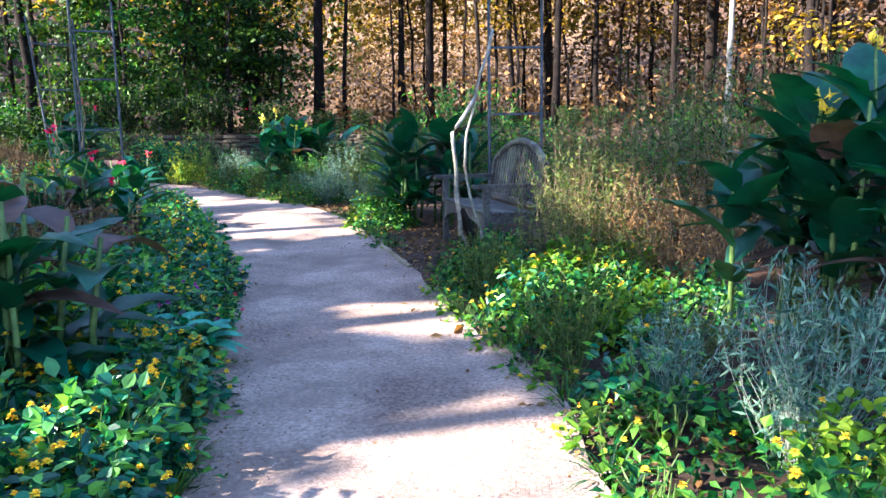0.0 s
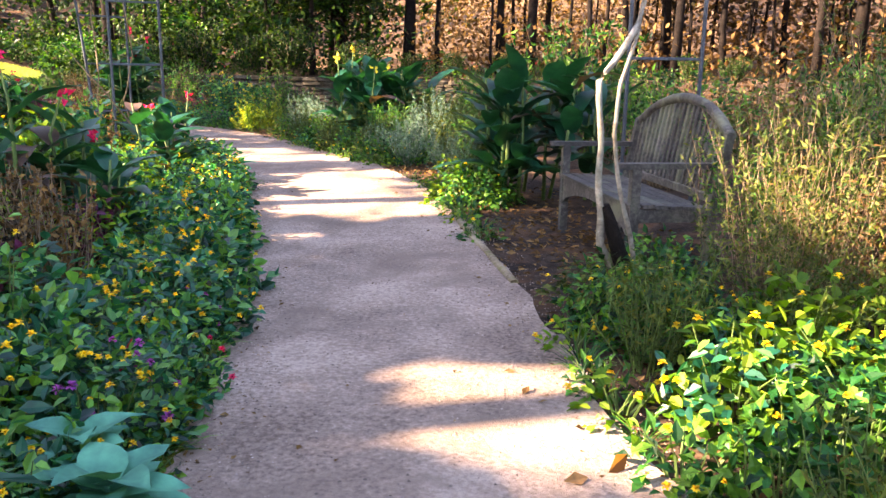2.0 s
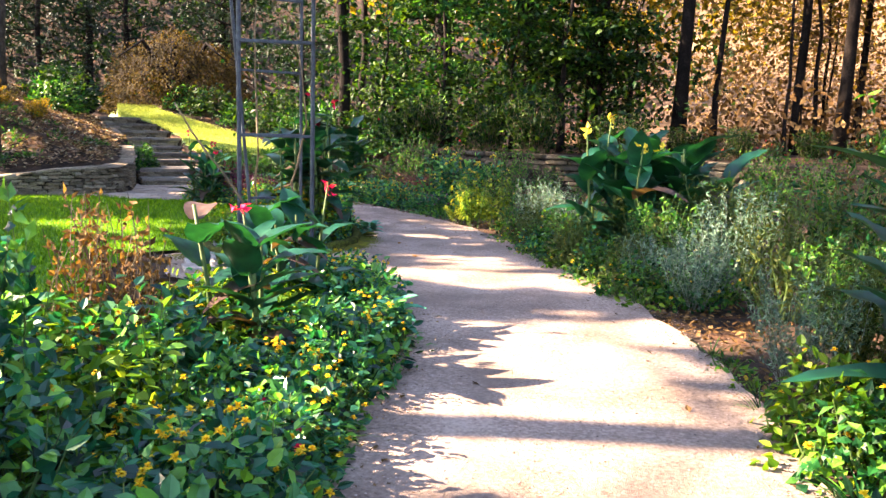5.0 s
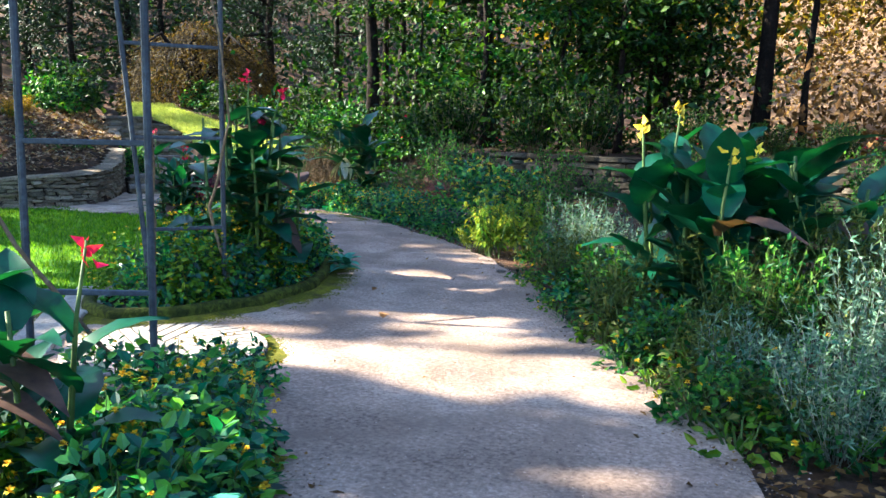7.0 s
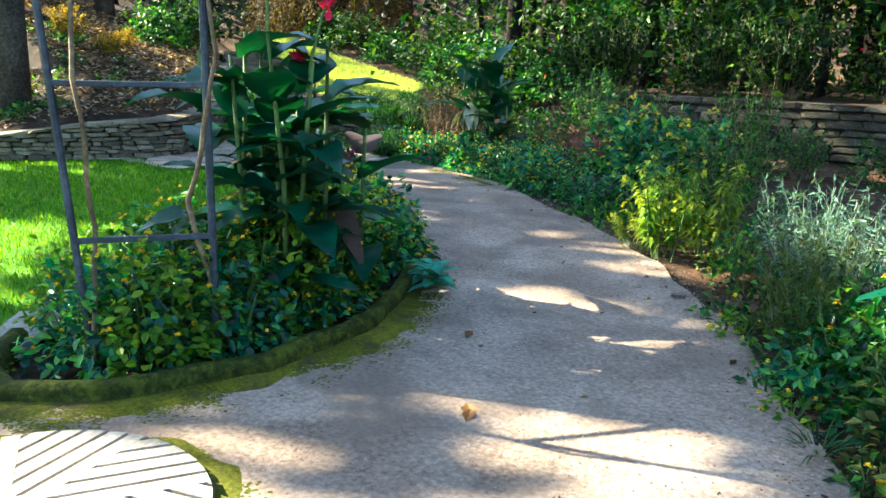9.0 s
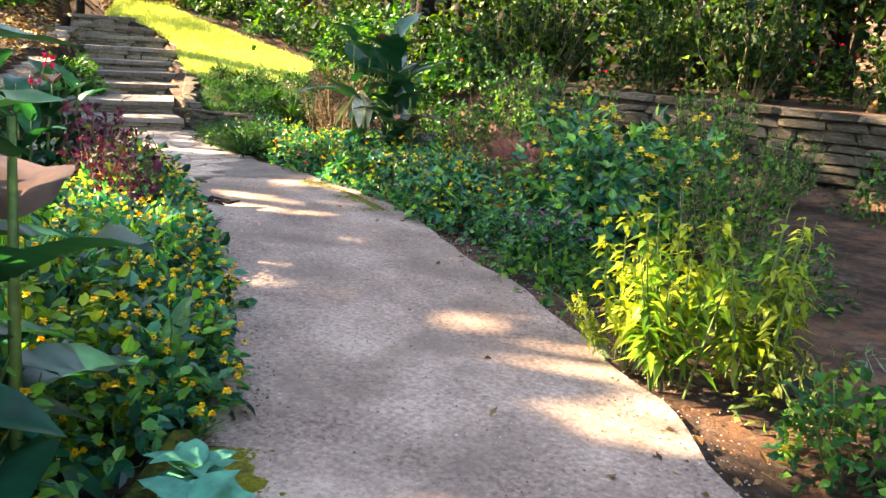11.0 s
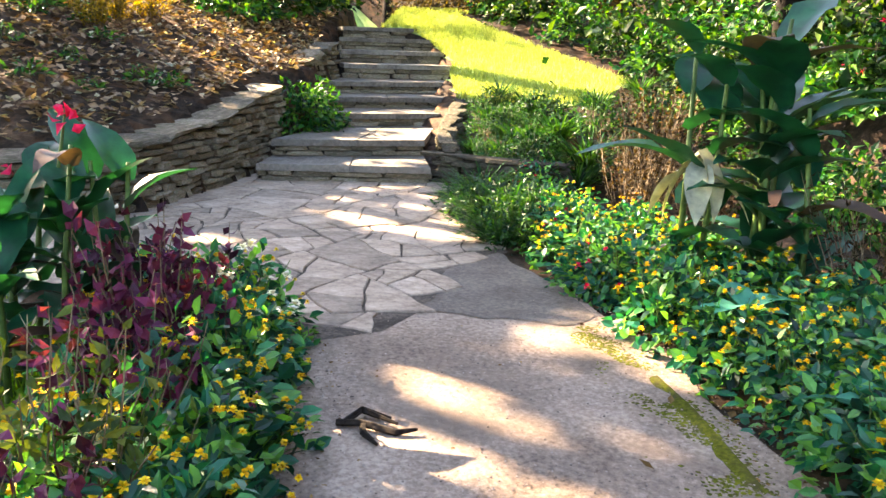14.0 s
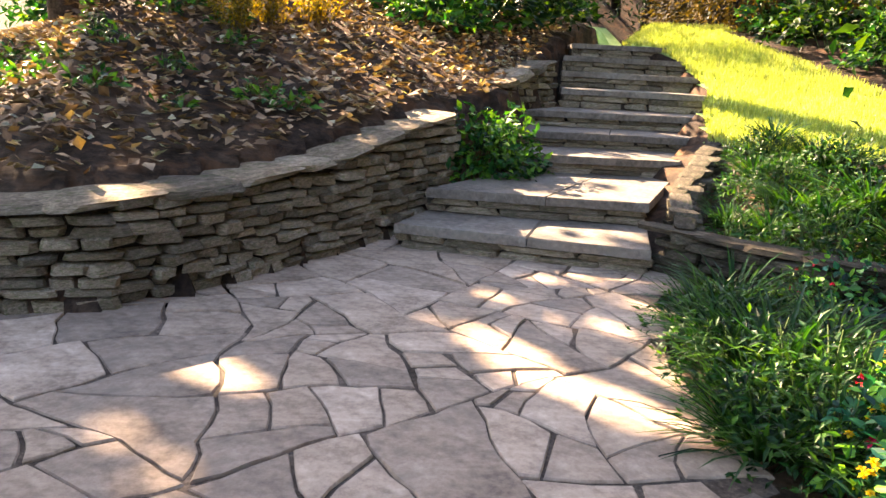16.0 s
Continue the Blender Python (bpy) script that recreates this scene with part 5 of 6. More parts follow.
one(lambda: make_canna(106, 9, 0.9, 0.4, F_BUTTER, 0.5, 1, label="broad blue-green canna clump with yellow flowers", ll=0.55, lw=0.17), -2.55, 15.1, 160, 1.25)
one(lambda: make_canna(107, 8, 1.35, 0.42, F_RED, 1, 0, label="tall dark green canna clump beside the patio", ll=0.56, lw=0.2, loose=0.25), -9.95, 20.0, 10, 1.05)
bleached = make_rosette(109, 6, 0.36, 0.14, L_PALE, "bleached_leaf_clump", "clump of large bleached white drooping leaves hanging from the canna", "plant", -0.9)
bleached.matrix_basis = pose(-9.98, 19.62, 0.6, 0, 0, 40)
spread_copies([lambda: make_grass(111, L_PINK, "pink_grass", "hazy pink plume grass", 420, 0.62, 0.004, 0.7, "grass", 0.45), lambda: make_stalks(112, L_DUSK, STEMB, "russet_plant", "dark russet feathery plant", 60, 0.45, 0.7, 18, 0.04, 0.014)], [(-8.9, 20.6, 1.0), (-9.3, 20.5 - 0.4, 0.9), (-8.5, 20.4, 1.0), (-8.2, 20.1, 0.9), (-8.8, 21.2, 1.1), (-8.0, 20.8, 1.0)], rp, (0.9, 1.1), "pink grasses")
spread_copies([lambda: make_lantana(115, F_BUTTER, L_LANT, "yellow_daisy_bush", "leafy bush with bright yellow daisy flowers", 26, 0.5, 0.95, 950, 0.10, 0.052, 0.04, "shrub")], [(-7.1, 19.0, 1.0), (-6.65, 19.3, 0.9), (-7.55, 19.4, 0.95)], rp, (0.95, 1.05), "yellow daisy bushes")
# lantana along the patio side, ivy on the ground
edge_r = row(RB, -0.22, 0.28, 18.5) + row(RB, -0.55, 0.34, 18.5) + row(RB, -0.9, 0.4, 18.5) + [(-10.9, 19.75), (-11.2, 19.95), (-10.8, 20.1), (-11.5, 20.2), (-11.1, 20.4), (-10.4, 19.9)]
edge_r = [p for p in edge_r if p[0] < -7.75]
spread_copies([lambda: make_lantana(121, nf=24), lambda: make_lantana(122, nf=30, ll=0.068, lw=0.044), lambda: make_lantana(123, nf=16), lambda: make_lantana(124, nf=22, label="sunlit lime-green lantana with many yellow flower heads")], edge_r, rp, (0.8, 1.1), "lantana edging the far bed")
ivy = [(-6.6 + rp.uniform(-0.6, 0.5), 17.9 + rp.uniform(-0.5, 0.5)) for k in range(26)]
ivy = [p for p in ivy if seg_near(*p, PATH_R)[1] > 0 and seg_near(*p, PATH_R)[0] > 0.22]
spread_copies([lambda: make_lantana(125, nf=0, mat=L_FERN, name="ground_ivy", label="low creeping ground ivy over leaf litter", n=75, r=0.34, h=0.1, ll=0.065, lw=0.045, cat="ground cover")], ivy, rp, (0.8, 1.1), "ground ivy")
ferns = [(-14.5, 23.2, 1.0), (-14.9, 22.7, 0.9), (-14.2, 23.8, 1.1), (-15.2, 22.3, 0.8), (-14.0, 22.2, 1.2), (-13.6, 23.0, 1.2), (-14.7, 24.1, 1.0), (-13.4, 21.3, 1.3), (-14.0, 21.8, 1.3), (-14.5, 22.4, 1.3), (-13.2, 21.9, 1.5), (-13.8, 22.6, 1.4), (-14.9, 22.5, 1.1), (-11.85, 20.0, 1.0), (-12.25, 20.1, 1.0), (-12.65, 20.3, 1.0), (-13.0, 20.5, 0.9), (-12.9, 20.85, 0.9), (-12.4, 20.6, 1.0), (-13.35, 21.05, 0.8), (-13.9, 21.35, 0.9), (-13.5, 21.5, 1.0), (-14.2, 21.7, 0.9), (-14.6, 22.0, 0.8), (-12.9, 21.5, 1.1), (-13.1, 22.0, 1.0), (-11.55, 19.62, 0.9), (-11.75, 19.75, 1.0), (-11.95, 19.85, 0.9), (-12.15, 19.85, 0.9), (-12.4, 20.05, 1.0), (-12.65, 20.1, 0.9), (-12.9, 20.25, 0.8), (-11.4, 19.75, 1.0), (-12.1, 20.1, 1.1), (-11.6, 19.95, 1.1), (-14.15, 21.2, 0.8), (-14.5, 21.55, 0.8), (-14.9, 21.9, 0.8), (-15.2, 22.1, 0.8), (-15.5, 22.5, 0.9), (-14.6, 21.9, 0.9), (-13.4, 20.95, 0.9), (-13.75, 21.0, 0.8)]
spread_copies([lambda: make_grass(131, L_DEEP, "daylily_clump", "arching tuft of green strappy leaves", 130, 0.38, 0.014, 0.3), lambda: make_lantana(132, nf=0, mat=L_DEEP, name="fern_mound", label="soft dark green ferny mound beside the steps", n=620, r=0.34, h=0.34, ll=0.06, lw=0.018, cat="fern")], ferns, rp, (0.9, 1.15), "ferns by the steps")
one(lambda: make_lantana(135, nf=0, mat=L_FERN, name="boxy_shrub", label="dense dark green shrub between the wall and steps", n=1500, r=0.5, h=0.66, ll=0.085, lw=0.045, cat="shrub"), -15.6, 19.95, 0, 0.98)
spread_copies([lambda: make_stalks(137, L_GOLD, STEMB, "golden_shrub", "small shrub turned golden yellow on the bank", 50, 0.5, 0.6, 20, 0.07, 0.03, "shrub")], [(-16.35, 18.0, 0.6), (-17.0, 17.7, 0.75), (-16.8, 18.3, 0.55), (-17.2, 18.75, 0.6), (-17.9, 18.0, 0.7)], rp, (0.9, 1.1), "golden shrubs")
spread_copies([lambda: make_lantana(138, nf=0, mat=L_FERN, name="bank_seedling", label="small green seedling among fallen leaves", n=40, r=0.2, h=0.14, ll=0.09, lw=0.04, cat="plant")], [(-14.3 - rp.uniform(0, 3.5), 16.2 + rp.uniform(-0.8, 2.2)) for k in range(40)], rp, (0.6, 1.1), "bank seedlings")
# shrubs behind the far bed and along the back wall
BACK = [(-4.0 + rp.uniform(-0.5, 0.5), 17.8, 1.0)] + [(x + rp.uniform(-0.4, 0.4), 17.6 + 0.55 * (x + 4) * -0.35 + rp.uniform(0, 3.6), rp.uniform(0.75, 1.1)) for x in np.arange(-6.0, 5.0, 0.75)]
BACK = [p for p in BACK if p[1] > 16.2] + [(x + rp.uniform(-0.3, 0.3), 22.2 + rp.uniform(-0.5, 0.4), rp.uniform(0.9, 1.5)) for x in np.arange(-10.5, 3, 0.6)]
spread_copies([lambda: make_lantana(141, nf=0, mat=L_FERN, name="bed_shrub", label="dusky green shrub in the shaded back bed", n=520, r=0.5, h=0.6, ll=0.07, lw=0.03, cat="shrub"), lambda: make_stalks(142, L_FERN, STEMB, "rose_bush", "thin twiggy rose bush in shade", 60, 0.5, 0.9, 22, 0.05, 0.03, "shrub")], BACK, rp, (0.85, 1.15), "back bed shrubs")
WALLTOP = [(x + rp.uniform(-0.4, 0.4), 23.5 + rp.uniform(0, 1.6), rp.uniform(1.0, 1.5) * (0.55 if x > -5.5 else 1.0)) for x in np.arange(-11.5, 4, 0.7)]
spread_copies([lambda: make_stalks(143, L_WOOD, STEMB, "hedge_shrub", "tall twiggy shrub above the back wall", 70, 0.6, 0.85, 30, 0.075, 0.04, "shrub"), lambda: make_lantana(144, F_RED, L_WOOD, "rose_shrub", "dark shrub dotted with red roses above the wall", 5, 0.55, 0.7, 480, 0.08, 0.045, 0.04, "shrub")], WALLTOP, rp, (0.9, 1.15), "shrubs above the back wall")
FARBED = [(x, y, rp.uniform(1.2, 1.8)) for x, y in [(1.0, 11.6), (2.2, 12.2), (0.3, 13.4), (1.6, 14.2), (3.2, 13.0), (4.2, 11.2), (4.8, 9.4), (5.0, 13.5), (0.0, 15.3), (2.4, 15.8), (4.4, 15.6), (-0.9, 14.6), (5.5, 7.6), (4.4, 6.4), (3.9, 5.0), (6.2, 11.0)]]
spread_copies([lambda: make_stalks(145, L_FERN, STEMB, "meadow_shrub", "tall wispy green border plant", 70, 0.6, 0.85, 30, 0.06, 0.022, "shrub"), lambda: make_stalks(146, L_DRY, STEMB, "meadow_shrub", "tall wispy tan border plant gone to seed", 85, 0.55, 0.9, 18, 0.045, 0.02, "shrub")], FARBED, rp, (0.9, 1.1), "wispy border plants")

spread_copies([lambda: make_grass(165, L_FERN, "edge_grass", "small tuft of grass under the bed edge", 46, 0.13, 0.006, 0.12), lambda: make_lantana(166, nf=0, mat=L_FERN, name="edge_weed", label="small dark weed under the bed edge", cat="plant", n=70, r=0.14, h=0.12, ll=0.045, lw=0.024)], row(LB, 0.05, 0.16, 0.5, 12.0, 0.04) + row(LB2, 0.03, 0.2, 0, 1e9, 0.04), rp, (0.8, 1.3), "grass under the bed edge")

# low filling along the far edge of the path
fill = row(RB, -0.3, 0.5, 3.4, 6.4, 0.12) + row(RB, -0.28, 0.42, 12.6, 16.6, 0.1) + row(RB, -0.7, 0.5, 12.6, 17.4, 0.15) + row(RB, -0.9, 0.6, 3.0, 7.4, 0.2) + row(RB, -1.5, 0.7, 2.0, 6.6, 0.25)
spread_copies([lambda: make_lantana(151, nf=3, mat=L_FERN, name="low_shrub", label="low green leafy shrub filling the bed", cat="shrub", n=340, h=0.34), lambda: make_lantana(152, nf=2, mat=L_LANT, name="low_shrub", label="low dark leafy shrub filling the bed", cat="shrub", n=340, h=0.38), lambda: make_stalks(153, L_OLIVE, STEMG, "olive_herb", "fine olive-green herb filling the bed", 46, 0.34, 0.5, 20, 0.045, 0.012, "plant", 0.003)], clear(fill), rp, (0.75, 1.05), "low filling plants")
spread_copies([lambda: make_lantana(157, nf=18)], [(-4.75, 11.72), (-4.5, 11.55), (-4.62, 11.95, 0.8), (-4.9, 11.45), (-4.3, 11.35)], rp, (0.8, 1.0), "lantana beside the trellis")
spread_copies([lambda: make_stalks(158, L_DUSK, STEMB, "russet_plant", "brown seeded border plant beside the slope", 60, 0.45, 0.7, 20, 0.045, 0.018)], [(-11.6, 20.9, 0.9), (-11.9, 21.4, 1.0), (-11.2, 21.2, 1.0), (-12.3, 21.9, 1.1), (-12.9, 22.6, 1.0)], rp, (0.9, 1.1), "russet plants")

# small plants creeping over the edges of the gravel
creep = row(RB, -0.04, 0.24, 0.8, 6.4, 0.05) + row(RB, -0.04, 0.3, 8.6, 17.0, 0.05)
spread_copies([lambda: make_lantana(161, nf=1, mat=L_FERN, name="edge_weed", label="small green weed creeping onto the gravel", cat="plant", n=60, r=0.15, h=0.13, ll=0.05, lw=0.026), lambda: make_grass(162, L_FERN, "edge_grass", "small tuft of grass at the gravel edge", 40, 0.14, 0.006, 0.1), lambda: make_lantana(163, nf=2, mat=L_LIME, name="edge_weed", label="small yellow-green weed creeping onto the gravel", cat="plant", n=60, r=0.16, h=0.15, ll=0.045, lw=0.026)], clear(creep), rp, (0.8, 1.5), "edge weeds")

# ---- trees ----
# holes cut in the unseen crowns so that sun reaches the ground: x, y, radius
SUN_GAPS = [(0.27, 3.7, 0.34), (0.0, 3.6, 0.22), (0.5, 3.65, 0.4), (0.45, 3.0, 0.65), (0.2, 2.6, 0.55), (0.95, 2.6, 0.55), (-0.5, 2.9, 0.5), (-0.2, 2.5, 0.45), (1.5, 3.1, 0.5),
            (-0.6, 5.7, 0.22), (-0.38, 5.55, 0.52), (-0.05, 5.5, 0.7), (0.3, 5.25, 0.5), (0.25, 5.2, 0.28), (0.9, 5.5, 0.5), (1.5, 5.8, 0.5), (1.9, 7.2, 0.5),
            (-2.45, 9.4, 0.22), (-2.0, 9.5, 0.34), (-1.6, 9.6, 0.42), (-1.2, 9.7, 0.45), (-0.6, 10.0, 0.45), (-2.1, 11.1, 0.3), (-2.6, 11.3, 0.34), (-2.3, 11.7, 0.36), (-1.2, 12.2, 0.5), (-0.4, 12.4, 0.7), (-1.1, 13.15, 0.6), (-0.9, 13.9, 0.6), (-1.6, 14.3, 0.5), (-3.1, 15.2, 0.5), (-1.8, 15.6, 0.6),
            (-4.4, 12.75, 0.48), (-4.0, 13.0, 0.5), (-3.5, 13.1, 0.45), (-3.1, 13.05, 0.4), (-4.55, 13.7, 0.26), (-4.1, 13.8, 0.26), (-4.9, 12.6, 0.4), (-5.4, 12.35, 0.75),
            (-4.9, 14.85, 0.34), (-5.75, 14.92, 0.2), (-5.3, 15.35, 0.3), (-5.6, 16.4, 0.5), (-5.2, 17.1, 0.5), (-6.5, 16.6, 0.18), (-7.3, 16.58, 0.05), 
            (-12.6, 19.15, 0.2), (-12.3, 19.3, 0.28), (-12.05, 19.45, 0.3), (-12.45, 18.0, 0.16), (-12.2, 17.9, 0.12), (-11.6, 17.6, 0.02), (-3.7, 16.6, 0.5), (-3.2, 16.2, 0.4), (-14.6, 18.4, 0.5), (-15.4, 17.6, 0.6), (-16.2, 18.9, 0.6), (-15.3, 19.5, 0.4), (-17.4, 19.4, 0.5), (-14.0, 17.2, 0.4), (-9.0, 13.7, 0.9), (-8.6, 16.75, 0.3), (-9.0, 17.0, 0.3), (-7.9, 16.4, 0.25), (-9.5, 17.3, 0.25), (-3.4, 11.4, 0.15), (-7.6, 12.6, 0.6),
            (-2.1, 9.5, 0.46), (-1.62, 9.42, 0.5), (-1.22, 9.48, 0.46), (-1.42, 10.1, 0.3), (2.4, 7.4, 0.6), (1.9, 7.0, 0.5), (1.7, 5.5, 0.7), (-6.1, 14.6, 0.5), (-1.9, 10.7, 0.5), (-2.7, 10.9, 0.5), (-2.05, 10.25, 0.4), (-3.1, 9.9, 0.6), (-5.0, 14.45, 0.2), (-1.9, 11.9, 0.5), (-2.9, 9.2, 0.6), (-3.3, 8.6, 0.5), (-2.3, 10.4, 0.8), (-3.0, 10.2, 0.9), (-1.85, 10.5, 0.6), (-2.6, 10.2, 0.8), (-3.2, 10.5, 0.8), (-3.7, 10.9, 0.4), (-3.5, 9.1, 0.7), (-2.9, 9.6, 0.5), (-6.3, 13.5, 0.5), (-5.3, 15.3, 0.3), (-8.9, 16.4, 0.5),
            (-10.5, 20.3, 0.7), (-9.2, 19.4, 0.7), (-9.7, 19.0, 0.5), (-9.8, 19.7, 0.6), (-9.8, 20.9, 0.6), (-11.0, 20.0, 0.5), (-10.4, 19.6, 0.5), (-9.4, 20.1, 0.7), (-10.6, 20.8, 0.7)]


# slots cut in the same crowns for long thin streaks of sun: x, y of both ends, half width
SUN_STREAKS = [(-10.75, 17.78, -8.9, 18.42, 0.05), (-10.2, 17.72, -8.55, 18.28, 0.06), (-9.5, 17.72, -8.2, 18.16, 0.06), (-9.0, 17.6, -7.9, 17.98, 0.05), (-8.75, 17.4, -7.9, 17.68, 0.05)]


def lets_sun(p):
    """True where the shadow of p would fall into one of the sunny places."""
    k = p[2] / TO_SUN.z
    x, y = p[0] - TO_SUN.x * k, p[1] - TO_SUN.y * k
    for ax, ay, bx, by, w in SUN_STREAKS:
        if seg_near(x, y, ((ax, ay), (bx, by)))[0] < (w + 0.05) * (1 + 0.4 * noise.noise((x * 2, y * 2, 8))):
            return True
    return any(((x - a) * 0.8) ** 2 + (y - b) ** 2 < ((r if r > 0.45 else r + 0.14) * (1.1 + 0.5 * noise.noise((x * 2.2, y * 2.2, 4)))) ** 2 for a, b, r in SUN_GAPS)


def make_tree(seed, h=11.0, r=0.18, crown=(3.2, 3.0), crown_z=0.68, mat=L_WOOD, bark=BARK, n=2600, ll=0.3, lw=0.18, limbs=9, label="tall woodland tree", name="tree", lean=0.03, flat=0.0, gaps=None, low=-0.5, clump=45):
    """Trunk with limbs and a crown of many leaves in clumps. gaps: a place (x, y, z) where it stands, if it lets the sun through."""
    rng = np.random.default_rng(seed)
    t = thing(name, label, "tree")
    b = Bag()
    top = np.array([rng.normal(0, lean) * h, rng.normal(0, lean) * h, h * 0.92])
    spine = [top * s + np.array([rng.normal(0, 0.05), rng.normal(0, 0.05), 0]) * (s > 0) for s in np.linspace(0, 1, 9)]
    spine[0] = np.array([0, 0, -0.4])
    b.add(*tube(spine, [r * 1.5, r * 1.05, r * 0.95, r * 0.85, r * 0.75, r * 0.62, r * 0.48, r * 0.32, r * 0.12], 8))
    tips = []
    for k in range(limbs):
        s = rng.uniform(max(0.25, crown_z - 0.35), 0.97)
        a = rng.uniform(0, 6.283)
        base = top * s
        reach = crown[0] * rng.uniform(0.45, 0.95) * (1.15 - abs(s - crown_z))
        end = base + [math.cos(a) * reach, math.sin(a) * reach, reach * (0.35 - flat * 0.4) + rng.normal(0, 0.2)]
        mid = (base + end) / 2 + rng.normal(0, 0.15, 3)
        b.add(*tube([base, mid, end], [r * 0.35 * (1.2 - s), r * 0.22 * (1.3 - s), r * 0.06], 5))
        tips += [end, mid]
    part("trunk", b.mesh("trunk", bark, True), t)
    c = np.array([top[0] * crown_z, top[1] * crown_z, h * crown_z])
    nc = max(10, n // clump)
    d = unit(rng.normal(0, 1, (nc, 3)))
    d[:, 2] = np.maximum(d[:, 2], low)
    cl = c + d * rng.uniform(0.35, 1.0, (nc, 1)) * [crown[0], crown[0], crown[1]]
    cl[: min(nc, len(tips))] = tips[: min(nc, len(tips))]
    if flat:
        cl[:, 2] = np.round(cl[:, 2] / 0.7) * 0.7 + rng.normal(0, 0.06, len(cl))
    which = rng.integers(0, nc, n)
    P = cl[which] + rng.normal(0, 1, (n, 3)) * [0.5, 0.5, 0.32 * (1 - flat * 0.75)] * (crown[0] / 3.2) ** 0.5
    if gaps is not None:
        P = P[[not lets_sun(p + np.array(gaps)) for p in P]]
    m = len(P)
    D = unit(rng.normal(0, 1, (m, 3)) * [1, 1, 0.5] + [0, 0, -0.2])
    N = unit(rng.normal(0, 0.5, (m, 3)) + [0, 0, 1])
    f = Bag()
    f.add(*leaves(P, D, N, ll * rng.uniform(0.6, 1.3, m), lw * rng.uniform(0.7, 1.2, m), 0.12, 0.15))
    part("crown", f.mesh("crown", mat), t)
    return t


# unseen shade trees, inferred from the dapples, on the sunny side; their cut-open crowns stand over the lawn
SHADE = [(-11.0, -4.5), (-12.0, -1.2), (-12.6, 1.8), (-13.6, 3.5), (-15.0, 7.0), (-16.8, 9.2), (-18.9, 11.2), (-21.5, 12.6), (-24.5, 13.2), (-9.0, -2.5), (-10.5, 1.2), (-11.5, 5.6), (-19.5, 7.0), (-22.5, 9.2), (-8.2, -5.5)]
for k, (x, y) in enumerate(SHADE):
    z = height(x, y)
    t = make_tree(300 + k, 11.5 + (k % 3), 0.2, (3.4, 3.4), 0.68, L_WOOD, BARK, 2500, 0.46, 0.32, 9, "tall leafy shade tree beside the lawn", "shade_tree", 0.02, 0.0, (x, y, z))
    t.matrix_basis = pose(x, y, z)
    t["group"] = "shade trees"

rt = random.Random(21)


def plant_trees(makers, spots, group, size=(0.85, 1.15)):
    made = [None] * len(makers)
    for k, sp in enumerate(spots):
        i = k % len(makers)
        s = (sp[2] if len(sp) > 2 else 1.0) * rt.uniform(*size)
        m = pose(sp[0], sp[1], height(sp[0], sp[1]) - 0.05, 0, 0, rt.uniform(0, 360)) @ Matrix.Diagonal((s, s, s, 1))
        if made[i] is None:
            made[i] = makers[i]()
            made[i]["group"] = group
            made[i].matrix_basis = m
        else:
            copy_thing(made[i], Matrix.Identity(4)).matrix_basis = m


# green understory behind the back wall
under = [(-13.0, 26.3), (-11.0, 26.0), (-9.2, 26.6), (-7.6, 25.8), (-8.4, 27.6), (-6.9, 27.0), (-12.2, 28.6), (-9.8, 29.2), (-6.8, 29.4)]
plant_trees([lambda: make_tree(401, 5.5, 0.07, (1.9, 1.9), 0.56, L_WOOD, BARK, 2200, 0.18, 0.10, 12, "slender understory tree with tiers of green leaves", "understory_tree", 0.05, 0.8, None, -1.0, 75),
             lambda: make_tree(402, 6.0, 0.08, (2.1, 2.2), 0.52, L_FERN, BARK, 1800, 0.18, 0.10, 12, "understory tree with tiers of bright green leaves", "understory_tree", 0.05, 0.8, None, -1.0, 75),
             lambda: make_tree(403, 5.0, 0.07, (2.0, 1.9), 0.5, L_WOOD, BARK, 2000, 0.18, 0.10, 12, "slender understory tree with dark green leaves", "understory_tree", 0.05, 0.6, None, -1.0, 75)], under, "understory trees")
# tall dark trunks with high crowns
tall = [(-13.8, 25.6, 1.1), (-5.1, 27.7, 1.1), (-4.3, 28.4, 1.0), (-2.4, 29.0, 1.0), (-1.4, 27.6, 0.9), (0.3, 26.6, 0.9), (1.4, 27.8, 1.0), (2.6, 25.6, 0.9), (4.2, 27.2, 1.0), (6.0, 24.8, 1.0), (7.6, 27.0, 1.1), (9.4, 23.6, 1.0), (8.2, 20.4, 0.9), (10.8, 18.6, 1.0), (9.6, 15.2, 0.9),
        (11.4, 12.4, 1.0), (-8.4, 31.0, 1.1), (-11.0, 32.0, 1.1), (-16.4, 30.5, 1.1), (-19.0, 33.5, 1.0), (-6.0, 33.0, 1.0), (-1.0, 32.0, 1.0), (3.0, 31.5, 1.1), (7.0, 32.0, 1.0), (12.0, 28.0, 1.1), (14.0, 22.0, 1.0), (-14.5, 34.0, 1.0)]
plant_trees([lambda: make_tree(411, 14, 0.11, (2.8, 3.4), 0.74, L_GOLD, BARK, 1500, 0.3, 0.2, 14, "tall woodland tree with thinning golden leaves"), lambda: make_tree(412, 15, 0.13, (2.6, 3.2), 0.76, L_RUST, BARK, 1300, 0.3, 0.2, 14, "tall woodland tree with rust-coloured leaves"),
             lambda: make_tree(413, 13, 0.09, (2.4, 3.2), 0.72, L_WOOD, BARK, 1500, 0.28, 0.18, 14, "slim grey-barked woodland tree")], tall, "tall woodland trees")
